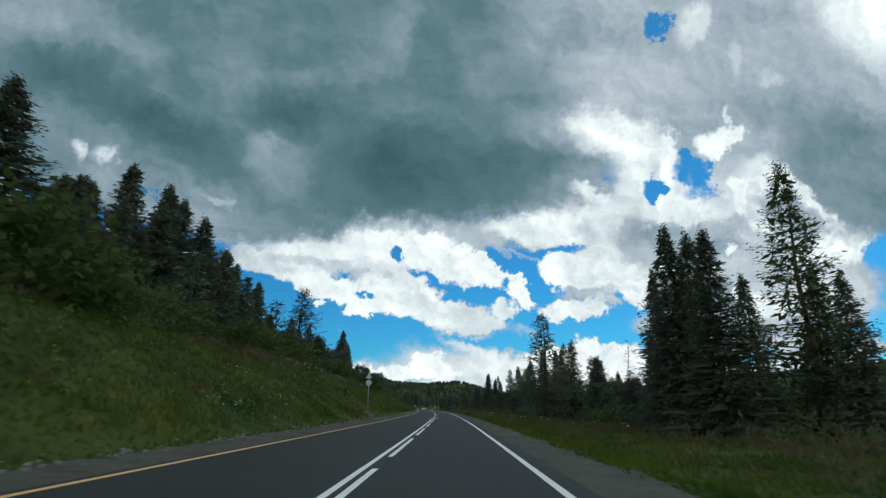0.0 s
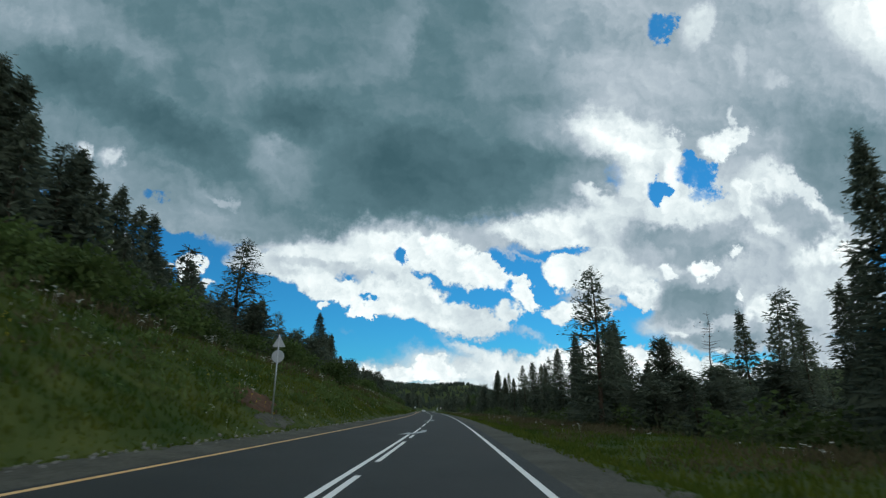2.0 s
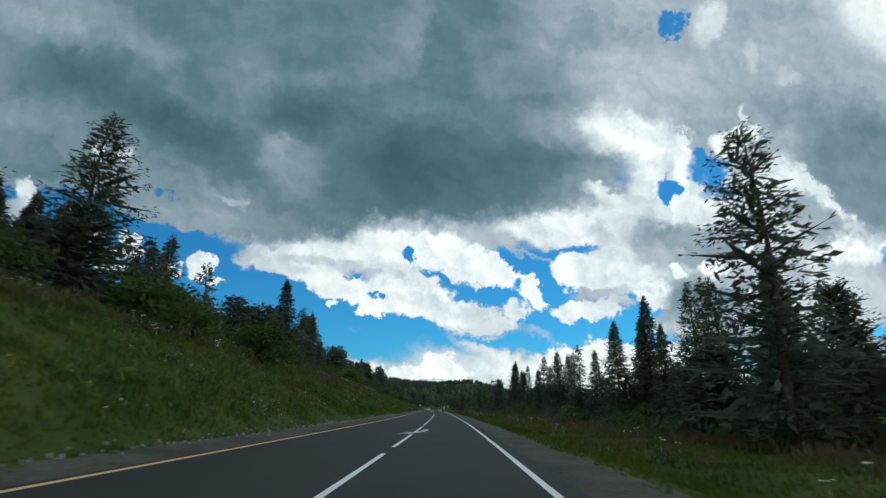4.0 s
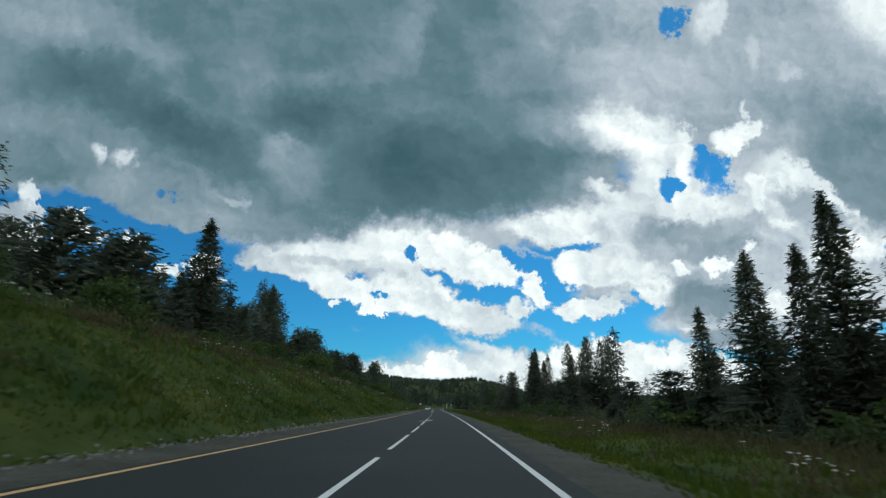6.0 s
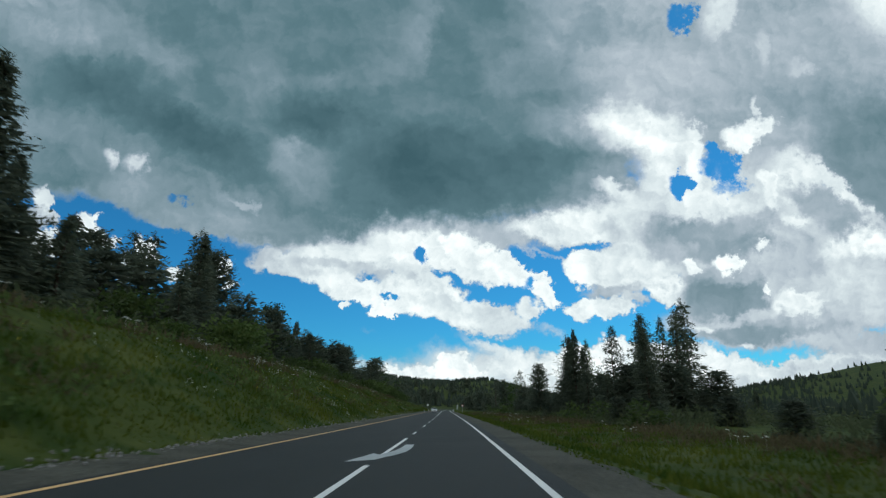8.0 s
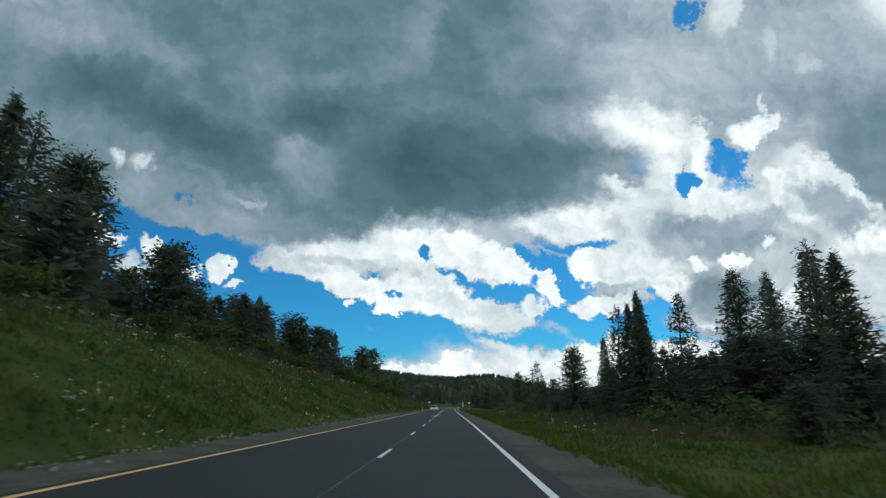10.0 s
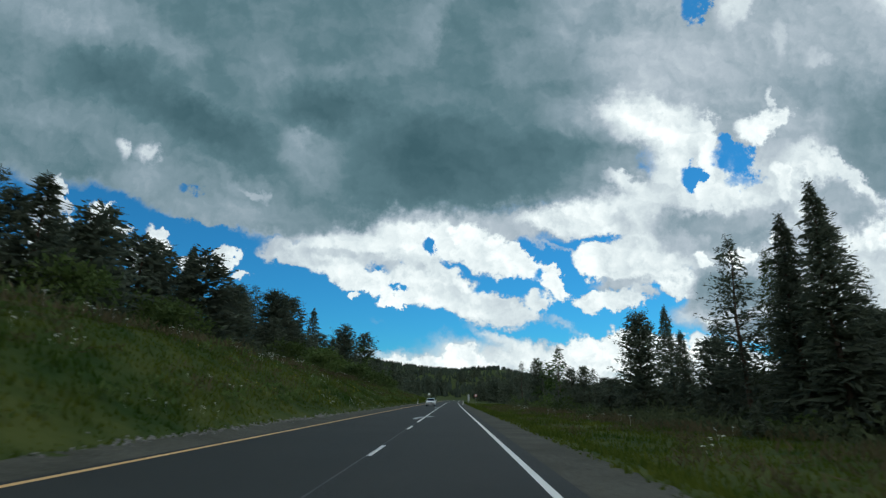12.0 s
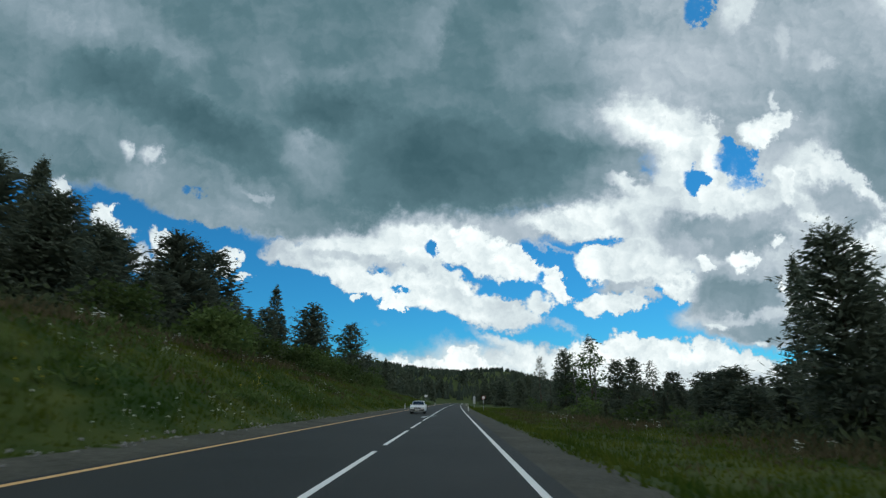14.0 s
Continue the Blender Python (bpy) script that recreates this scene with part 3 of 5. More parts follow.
def lane_arrow(s0, turn):
    """A curved arrow that sweeps across the middle line; turn 1: its head points back and to the left, -1: onward and to the right."""
    pts = ((0.0, -0.64), (2.0, -0.68), (3.4, -0.60), (4.5, -0.38), (5.2, -0.16), (5.9, 0.0), (6.45, 0.72), (3.9, 0.32), (4.4, 0.08), (3.6, -0.10), (2.3, -0.26), (1.2, -0.31), (0.0, -0.30))
    v = [road(s0 + 6.5 - s, -u, PAINT + 0.004) if turn > 0 else road(s0 + 0.85 + s, u, PAINT + 0.004) for s, u in pts]
    bm = bmesh.new()
    f = bm.faces.new([bm.verts.new(p) for p in v])
    f.normal_update()
    if f.normal.z < 0:
        f.normal_flip()
    bmesh.ops.triangulate(bm, faces=[f])
    ext = bmesh.ops.extrude_face_region(bm, geom=bm.faces[:])
    for e in ext["geom"]:
        if isinstance(e, bmesh.types.BMVert):
            e.co.z += 0.003
    part("lane_arrow", bm_mesh("lane_arrow", bm, M_OLDWHITE), carriageway, "greyish worn curved lane arrow")


for s0, turn in ((67.0, 1), (102.3, 1), (161.9, 1), (258.2, -1), (305.0, -1)):
    lane_arrow(s0, turn)

# ---------------------------------------------------------------- trees


def blades(points, dirs, length, width, rng, jitter=0.55):
    """Slim pointed sprays of needles or leaves at points, along dirs."""
    n = len(points)
    d = dirs + rng.normal(0, jitter, (n, 3))
    d /= np.linalg.norm(d, axis=1)[:, None] + 1e-9
    side = np.cross(d, rng.normal(0, 1, (n, 3)))
    side /= np.linalg.norm(side, axis=1)[:, None] + 1e-9
    ln = (length * rng.uniform(0.6, 1.3, n))[:, None]
    wd = (width * rng.uniform(0.7, 1.3, n))[:, None]
    a = points - d * ln * 0.2
    b = points + d * ln * 0.35 + side * wd
    c = points + d * ln
    e = points + d * ln * 0.3 - side * wd
    v = np.stack([a, b, c, e], 1).reshape(-1, 3)
    f = np.arange(4 * n).reshape(n, 4)
    return v, f


def bar(a, b, ra, rb, sides=3):
    """Corner points and faces of a thin tapered limb."""
    a, b = np.array(a, float), np.array(b, float)
    d = b - a
    p = np.cross(d, (0.3, 0.5, 0.81))
    p /= np.linalg.norm(p) + 1e-9
    q = np.cross(d, p)
    q /= np.linalg.norm(q) + 1e-9
    ang = np.arange(sides) * 2 * math.pi / sides
    ring = np.cos(ang)[:, None] * p + np.sin(ang)[:, None] * q
    v = np.concatenate([a + ring * ra, b + ring * rb])
    f = [(i, (i + 1) % sides, sides + (i + 1) % sides, sides + i) for i in range(sides)]
    return v, f


class Heap:
    """Collects loose pieces into one mesh."""

    def __init__(self):
        self.v, self.f, self.n = [], [], 0

    def add(self, v, f):
        self.v.append(np.asarray(v))
        self.f += [tuple(int(i) + self.n for i in q) for q in f]
        self.n += len(v)

    def mesh(self, name, material):
        return mesh_of(name, np.concatenate(self.v), self.f, material)


def trunk_mesh(h, r, material, rng, lean=0.25, sides=7):
    heap, n = Heap(), 7
    pts = [np.array((lean * math.sin(k * 1.3) * (k / n), lean * math.cos(k * 0.9) * (k / n) - lean * k / n, h * k / n)) for k in range(n + 1)]
    v, f = [], []
    for k, p in enumerate(pts):
        rad = r * (1 - 0.93 * k / n) * (1.35 if k == 0 else 1)
        for j in range(sides):
            a = 2 * math.pi * j / sides
            v.append((p[0] + rad * math.cos(a), p[1] + rad * math.sin(a), p[2]))
    for k in range(n):
        for j in range(sides):
            f.append((k * sides + j, k * sides + (j + 1) % sides, (k + 1) * sides + (j + 1) % sides, (k + 1) * sides + j))
    f.append(tuple(range(n * sides, (n + 1) * sides)))
    return mesh_of("trunk", v, f, material, True), pts


SHAPES = {
    # height, spread, first limb, whorls, limbs a whorl, tufts a limb, droop, spray length, width, gaps, profile power, width of the flat boughs, sprays inside
    "fir": (18.0, 4.4, 0.02, 42, 7, 5, -0.26, 0.50, 0.080, 0.06, 0.95, 0.11, 1050),
    "pine": (18.0, 4.2, 0.06, 28, 6, 9, -0.06, 0.44, 0.075, 0.26, 0.66, 0.07, 420),
    "larch": (18.0, 4.2, 0.06, 34, 6, 8, -0.10, 0.44, 0.060, 0.18, 0.80, 0.03, 480),
    "cedar": (16.0, 4.3, 0.03, 29, 8, 5, 0.12, 0.52, 0.110, 0.05, 0.40, 0.13, 1700),
}


def conifer(kind, seed, detail):
    """Trunk and crown of an evergreen; detail 1 near the road, less far off."""
    h, spread_r, first, whorls, limbs, tufts, droop, ln, wd, gaps, power, bough, inside = SHAPES[kind]
    rng = np.random.default_rng(seed)
    trunk, line = trunk_mesh(h * 0.985, h * 0.013, M_BARK, rng)
    heap = Heap()
    whorls, tufts = max(9, int(whorls * detail ** 0.5)), max(3, int(tufts * detail ** 0.7))
    grow = detail ** -0.42
    lop = rng.uniform(0, 6.28)
    swell = rng.uniform(0, 6.28)

    def reach_at(f):
        """How far the crown reaches at that share of the height: a cone with lobes."""
        return spread_r * ((1 - f) ** power) * (0.62 + 0.38 * min(1.0, (f - first) / 0.16 + 0.35)) * (1 + 0.10 * math.sin(f * 17 + swell) + 0.07 * math.sin(f * 41 + lop))

    for w in range(whorls):
        f0 = first + (1 - first) * ((w + rng.uniform(-0.4, 0.4)) / whorls)
        for k in range(limbs):
            if rng.random() < gaps:
                continue
            f = min(max(f0 + rng.normal(0, 0.55) / whorls, first), 0.985)
            reach = reach_at(f)
            a = 6.283 * (k + rng.uniform(-0.45, 0.45)) / limbs + w * 1.9
            length = reach * rng.uniform(0.55, 1.15) * (1 + 0.16 * math.sin(a + lop)) + 0.05
            base = np.array((0, 0, f * h))
            out = np.array((math.cos(a), math.sin(a), 0))
            rise = droop + rng.uniform(-0.24, 0.24) + 0.60 * f
            tip = base + out * length + np.array((0, 0, length * rise))
            mid = base + out * length * 0.55 + np.array((0, 0, length * rise * 0.75 - 0.06 * length))
            if detail > 0.5 and length > 1.3:
                heap.add(*bar(base, tip, 0.035 + 0.01 * length, 0.010))
            side = np.array((-math.sin(a), math.cos(a), -0.12))
            wing = side * bough * length
            edge = base + (mid - base) * 0.75
            heap.add(np.array((base, edge + wing, base + (tip - base) * 0.9, edge - wing * (1, 1, -1))), [(0, 1, 2, 3)])
            t = (np.arange(tufts) + rng.uniform(0.1, 0.95, tufts)) / tufts
            t = t ** 0.75
            pts = np.where(t[:, None] < 0.55, base + (mid - base) * (t / 0.55)[:, None], mid + (tip - mid) * ((t - 0.55) / 0.45)[:, None])
            side = np.array((-math.sin(a), math.cos(a), 0))
            fan = 0.34 * length * (1.05 - t)
            for sgn in (-1, 0, 1):
                p = pts + side * (sgn * fan * rng.uniform(0.4, 1.1, tufts))[:, None] + rng.normal(0, 1, (tufts, 3)) * (0.10, 0.10, 0.26)
                dr = out * 0.7 + side * sgn * 0.8 + np.array((0, 0, rise * 0.5 - 0.15))
                scale_t = ln * grow * (0.38 + 0.62 * (1 - f) ** 0.6)
                heap.add(*blades(p, np.tile(dr, (tufts, 1)), scale_t, wd * grow * (0.5 + 0.5 * (1 - f)), rng, 0.62))
    # sprays nearer the trunk, which close the crown
    n = int(inside * detail ** 0.75)
    f = first + (0.95 - first) * rng.random(n) ** 1.25
    a, q = rng.uniform(0, 6.283, n), np.array([reach_at(x) for x in f]) * 0.74 * rng.random(n) ** 0.5
    p = np.stack([q * np.cos(a), q * np.sin(a), f * h + q * (droop * 0.6 + 0.4 * f)], 1)
    d = np.stack([np.cos(a), np.sin(a), np.full(n, -0.5)], 1)
    heap.add(*blades(p, d, 0.60 * detail ** -0.3, 0.13 * detail ** -0.4, rng, 0.7))
    top = np.array([(0, 0, h * x) for x in np.linspace(0.93, 0.995, 8)])
    heap.add(*blades(top, np.tile((0, 0, 0.9), (8, 1)), 0.34, 0.05, rng, 0.4))
    mats = {"fir": M_FIR, "pine": M_PINE, "larch": M_LARCH, "cedar": M_PINE}
    return trunk, heap.mesh("crown", mats[kind]), h


def leafy(seed, h, spread_r, detail, shrub=False):
    """Trunk and crown of a broadleaved tree or shrub, its leaves in uneven bunches."""
    rng = np.random.default_rng(seed)
    trunk, line = trunk_mesh(h * (0.5 if shrub else 0.92), h * 0.012 + 0.02, M_BARK if shrub else M_BIRCH, rng, 0.4)
    heap = Heap()
    n = int((28 if shrub else 46) * max(detail, 0.4))
    for k in range(n):
        f = rng.uniform(0.08 if shrub else 0.22, 1.0)
        a = rng.uniform(0, 6.283)
        wide = spread_r * (math.sin(min(max((f - (0.0 if shrub else 0.1)) / (1.0 if shrub else 0.9), 0.0), 1.0) * 2.75 + 0.25)) ** 0.7
        rad = wide * rng.uniform(0.25, 1.0) ** 0.6
        c = np.array((rad * math.cos(a), rad * math.sin(a), f * h * 0.95))
        if detail > 0.5:
            heap.add(*bar((0, 0, max(0.05, c[2] * 0.75 - 0.3 * rad)), c, 0.04, 0.012))
        m = int(30 * detail) + 8
        size = (0.20 if shrub else 0.16) * spread_r + 0.25
        p = c + rng.normal(0, 1, (m, 3)) * (size, size, size * 0.7) * 0.75
        p[:, 2] = np.maximum(p[:, 2], 0.08)
        d = rng.normal(0, 1, (m, 3))
        heap.add(*blades(p, d, 0.34 * detail ** -0.4, 0.13 * detail ** -0.4, rng, 0.5))
    return trunk, heap.mesh("crown", M_BUSH if shrub else M_LEAF), h


def bare_tree(seed, h):
    rng = np.random.default_rng(seed)
    trunk, line = trunk_mesh(h * 0.98, h * 0.010, M_BARK, rng, 0.3)
    heap = Heap()
    for k in range(70):
        f = rng.uniform(0.12, 0.97)
        a, ln = rng.uniform(0, 6.283), 2.1 * (1 - f) ** 0.7 * rng.uniform(0.5, 1.2) + 0.2
        b = np.array((0, 0, f * h))
        m = b + np.array((math.cos(a), math.sin(a), 0.12)) * ln * 0.6
        e = m + np.array((math.cos(a + rng.uniform(-0.6, 0.6)), math.sin(a + rng.uniform(-0.6, 0.6)), 0.25)) * ln * 0.45
        heap.add(*bar(b, m, 0.045, 0.025))
        heap.add(*bar(m, e, 0.025, 0.008))
        tw = m + np.array((math.cos(a + 1), math.sin(a + 1), 0.1)) * ln * 0.3
        heap.add(*bar(m, tw, 0.018, 0.006))
    p = np.stack([rng.normal(0, 0.7, 60), rng.normal(0, 0.7, 60), rng.uniform(0.2, 0.9, 60) * h], 1)
    heap.add(*blades(p, rng.normal(0, 1, (60, 3)), 0.25, 0.05, rng))
    return trunk, heap.mesh("crown", M_BARK), h


TREE_LABELS = {
    "fir": ("dark green fir with dense drooping limbs", "fir tree"),
    "pine": ("dark green pine with an uneven open crown", "pine tree"),
    "larch": ("tall larch with thin see-through crown", "larch tree"),
    "cedar": ("broad dark cedar pine with rounded crown", "pine tree"),
    "birch": ("leafy broadleaved tree at the forest edge", "birch tree"),
    "dead": ("thin bare dead tree between the firs", "dead tree"),
    "shrub": ("rounded green leafy shrub on the bank", "shrub"),
}
PROTO = {}


def proto(kind, variant, near):
    key = (kind, variant, near)
    if key not in PROTO:
        seed = 100 * (1 + list(TREE_LABELS).index(kind)) + variant * 7 + near
        detail = {2: 1.0, 1: 0.46, 0: 0.25}[near]
        if kind == "birch":
            trunk, crown, h = leafy(seed, 14.0, 2.7, detail)
        elif kind == "shrub":
            trunk, crown, h = leafy(seed, 4.0, 2.4, detail, True)
        elif kind == "dead":
            trunk, crown, h = bare_tree(seed, 16.0)
        else:
            trunk, crown, h = conifer(kind, seed, detail)
        label, cat = TREE_LABELS[kind]
        ob = empty(cat.replace(" ", "_"), label, cat, "shrubs on the bank" if kind == "shrub" else "trees beside the road")
        part("trunk" if kind != "shrub" else "stem", trunk, ob)
        part("crown", crown, ob)
        PROTO[key] = [ob, h, None]
    return PROTO[key]


def plant(kind, s, u, top, variant=0, near=2, girth=1.0, turn=0.0):
    """A tree on the land with its top at that height above the road; near: 2 beside the road, 1 behind those, 0 far off."""
    entry = proto(kind, variant, near)
    g = ground(s, u) - 0.12
    k = max(top - g, 1.2) / entry[1]
    w = girth * (1.12 if kind in ("cedar", "pine") else 1.0) * k ** 0.8
    m = Matrix.LocRotScale(road(s, u, g), Euler((0, 0, turn)), (w, w, k))
    if entry[2] is None:
        entry[2] = m
    else:
        copy_thing(entry[0], m)


# kind, metres along the road, metres right of its middle, height of the top above the road
MEADOW_START = (
    ("fir", 38.0, 31.0, 11.0), ("fir", 41.6, 23.1, 15.7), ("larch", 42.3, 31.0, 22.0), ("fir", 46.5, 35.0, 14.0), ("fir", 49.2, 25.4, 17.9), ("fir", 50.3, 23.8, 19.1),
    ("fir", 54.0, 33.0, 15.0), ("fir", 61.0, 29.5, 15.0), ("fir", 68.2, 29.5, 19.2), ("fir", 75.0, 33.0, 13.0), ("fir", 81.0, 36.0, 12.0),
)
MEADOW_BEND = (
    ("pine", 105.5, 21.7, 20.1), ("fir", 110.6, 25.2, 12.8), ("fir", 113.1, 54.4, 14.7), ("fir", 114.0, 27.2, 13.5), ("dead", 117.7, 43.2, 16.5), ("fir", 117.8, 48.5, 16.6),
    ("pine", 118.7, 55.4, 19.6), ("cedar", 119.4, 36.1, 12.1), ("pine", 124.0, 60.5, 21.5), ("larch", 139.9, 36.1, 18.0), ("larch", 146.0, 36.0, 18.6), ("fir", 141.0, 29.5, 12.0), ("fir", 147.2, 30.2, 17.0),
    ("larch", 147.8, 39.0, 19.9), ("fir", 153.4, 31.8, 14.8), ("fir", 154.6, 28.1, 14.5), ("fir", 161.4, 26.8, 10.8),
)
MEADOW_MIDDLE = (
    ("fir", 219.7, 28.6, 11.6), ("pine", 220.0, 70.0, 20.5), ("pine", 240.0, 36.5, 14.2), ("pine", 243.5, 43.9, 18.6), ("pine", 247.0, 46.0, 19.2), ("pine", 249.8, 48.4, 22.0),
    ("larch", 256.4, 46.5, 19.4), ("fir", 257.9, 28.6, 17.1), ("pine", 258.9, 43.5, 20.6), ("larch", 261.3, 44.1, 20.6), ("fir", 261.9, 28.6, 16.0),
)
MEADOW_END = (
    ("pine", 275.4, 42.3, 20.4), ("fir", 269.5, 33.4, 14.7), ("pine", 274.4, 30.9, 18.1), ("larch", 276.8, 36.2, 17.2), ("pine", 287.0, 35.0, 11.0), ("cedar", 291.6, 26.9, 12.6), ("fir", 301.4, 36.6, 11.6),
    ("fir", 316.2, 40.5, 17.8), ("birch", 318.0, 50.6, 14.5),
)
MEADOW_BEYOND = (
    ("pine", 322.5, 85.0, 12.6), ("pine", 321.1, 92.0, 12.5),
    ("birch", 336.2, 41.9, 6.6), ("fir", 336.4, 38.3, 5.6), ("cedar", 341.6, 35.9, 6.3), ("pine", 351.6, 36.2, 8.7), ("cedar", 356.9, 32.0, 9.1), ("cedar", 361.0, 36.0, 10.0),
    ("birch", 367.1, 30.2, 13.6), ("pine", 389.6, 35.3, 17.8), ("birch", 371.0, 27.5, 12.0), ("cedar", 377.4, 26.5, 12.6), ("pine", 407.5, 25.7, 14.0),
)
BANK_START = (
    ("fir", 40.0, -29.3, 20.2), ("fir", 40.5, -37.5, 30.2), ("fir", 50.6, -39.0, 25.2), ("fir", 55.6, -39.5, 26.5), ("fir", 57.0, -45.0, 27.0), ("fir", 60.0, -35.5, 22.0),
    ("fir", 64.0, -41.0, 28.0), ("fir", 68.5, -38.0, 28.5), ("fir", 70.3, -44.6, 36.0), ("fir", 70.0, -52.5, 32.0), ("fir", 76.2, -42.0, 35.2), ("fir", 79.8, -41.2, 34.2),
    ("fir", 76.9, -36.0, 29.9), ("fir", 85.8, -36.0, 27.3), ("fir", 83.0, -52.0, 33.5), ("pine", 83.3, -35.9, 26.5), ("fir", 96.9, -44.3, 32.2), ("fir", 52.3, -38.0, 25.8),
)
BANK_BEND = (
    ("fir", 96.0, -33.3, 23.9), ("fir", 96.2, -37.9, 27.6), ("fir", 102.0, -38.5, 20.0), ("fir", 107.0, -33.8, 18.0), ("pine", 117.3, -30.2, 27.6), ("fir", 114.9, -33.9, 17.5),
    ("cedar", 118.3, -45.0, 25.1), ("fir", 120.4, -38.0, 21.2), ("fir", 121.8, -44.0, 23.9), ("fir", 166.1, -52.1, 30.0), ("fir", 166.2, -54.9, 27.3),
)
BANK_MIDDLE = (
    ("cedar", 172.0, -52.0, 23.9), ("pine", 205.4, -72.0, 37.4), ("fir", 176.0, -35.5, 17.5), ("fir", 179.9, -30.8, 26.7), ("fir", 184.5, -31.8, 20.5), ("cedar", 184.0, -34.5, 18.4), ("cedar", 227.6, -75.3, 33.0), ("fir", 259.1, -92.7, 43.6), ("fir", 196.0, -38.0, 18.0),
    ("cedar", 226.1, -54.6, 29.1), ("fir", 223.0, -35.0, 27.0), ("pine", 228.3, -49.4, 29.4), ("pine", 232.0, -48.2, 30.4), ("pine", 230.8, -39.7, 30.1), ("cedar", 238.4, -40.0, 28.7), ("cedar", 240.4, -29.3, 18.5), ("birch", 243.5, -31.0, 20.6),
    ("cedar", 260.5, -40.0, 18.8), ("cedar", 253.5, -42.1, 19.4),
)
BANK_END = (
    ("pine", 277.9, -52.1, 27.8), ("cedar", 303.5, -58.0, 28.6), ("cedar", 304.3, -61.7, 28.4), ("fir", 290.0, -34.0, 18.0), ("fir", 296.0, -58.0, 28.3), ("cedar", 298.5, -31.0, 17.8), ("cedar", 300.5, -33.0, 17.5), ("cedar", 312.4, -51.4, 27.9),
    ("cedar", 309.0, -34.5, 18.5), ("fir", 312.4, -45.4, 27.9), ("cedar", 316.0, -37.4, 19.7), ("cedar", 320.5, -32.3, 21.0),
)
BANK_BEYOND = (
    ("cedar", 330.0, -32.6, 22.0), ("cedar", 371.0, -29.0, 21.3), ("fir", 381.3, -41.2, 28.1), ("pine", 385.8, -62.3, 36.2), ("cedar", 381.0, -31.0, 19.5), ("cedar", 463.5, -39.9, 30.4), ("cedar", 500.7, -39.7, 21.9),
    ("fir", 520.4, -34.0, 21.7),
)
TREES = MEADOW_START + MEADOW_BEND + MEADOW_MIDDLE + MEADOW_END + MEADOW_BEYOND + BANK_START + BANK_BEND + BANK_MIDDLE + BANK_END + BANK_BEYOND
pick = random.Random(5)


def clearing(s, u):
    """A small open glade among the trees on the meadow side."""
    return ((s - 195.0) / 14.0) ** 2 + ((u - 32.0) / 11.0) ** 2 < 1


taken = []
for i, (kind, s, u, top) in enumerate(TREES):
    plant(kind, s, u, top, i % (3 if kind in ("fir", "pine", "cedar") else 2) if kind not in ("dead", "birch") else 0, 2 if abs(u) < 47 and s < 325 else 1, pick.uniform(0.95, 1.2) * (1.05 if u > 0 else 1.5 if s < 100 and u < -35 else 1.3), pick.uniform(0, 6.28))
    taken.append((s, u))


def crowd(n, s0, s1, u0, u1, h0, h1, kinds, gap, near=0, girth=1.25):
    """Trees that fill the forest behind the ones at its edge."""
    tries = 0
    while n > 0 and tries < 4000:
        tries += 1
        s, u = pick.uniform(s0, s1), pick.uniform(u0, u1)
        if clearing(s, u) or any((s - a) ** 2 + (u - b) ** 2 < gap * gap for a, b in taken):
            continue
        taken.append((s, u))
        kind = pick.choice(kinds)
        plant(kind, s, u, ground(s, u) + pick.uniform(h0, h1), pick.randrange(2) if kind in SHAPES else 0, near, girth * pick.uniform(0.85, 1.2), pick.uniform(0, 6.28))
        n -= 1


crowd(46, 35, 150, -66, -29, 9, 14.5, ("fir", "fir", "pine"), 5.5)
crowd(30, 150, 345, -36, -25, 7, 11, ("fir", "cedar"), 5.0, 0, 1.5)
crowd(48, 150, 345, -68, -30, 7.5, 12, ("fir", "cedar", "pine"), 6.0)
crowd(24, 345, 470, -58, -24, 7, 12, ("cedar", "fir", "birch"), 6)
crowd(22, 38, 165, 24, 34, 5, 8, ("fir", "cedar"), 4.0, 1, 1.5)
crowd(26, 38, 165, 30, 62, 8, 12, ("fir", "fir", "pine"), 4.5, 1)
crowd(22, 238, 282, 27, 50, 6.5, 10.5, ("fir", "cedar"), 3.6, 1, 1.5)
crowd(14, 100, 165, 25, 48, 6, 9.5, ("fir", "cedar"), 3.6, 1, 1.5)
crowd(20, 165, 345, 24, 36, 2.8, 4.6, ("fir", "cedar"), 4.5, 1, 1.6)
crowd(18, 240, 345, 32, 66, 4, 7.5, ("fir", "cedar", "pine"), 5.5)
crowd(16, 345, 480, 26, 55, 6, 10, ("cedar", "birch", "pine"), 6)
crowd(12, 72, 114, -31, -24, 4.5, 8.5, ("fir", "cedar"), 3.0, 1, 1.5)
crowd(20, 284, 340, 23.5, 42, 4.2, 6.4, ("fir", "cedar"), 3.0, 1, 1.5)
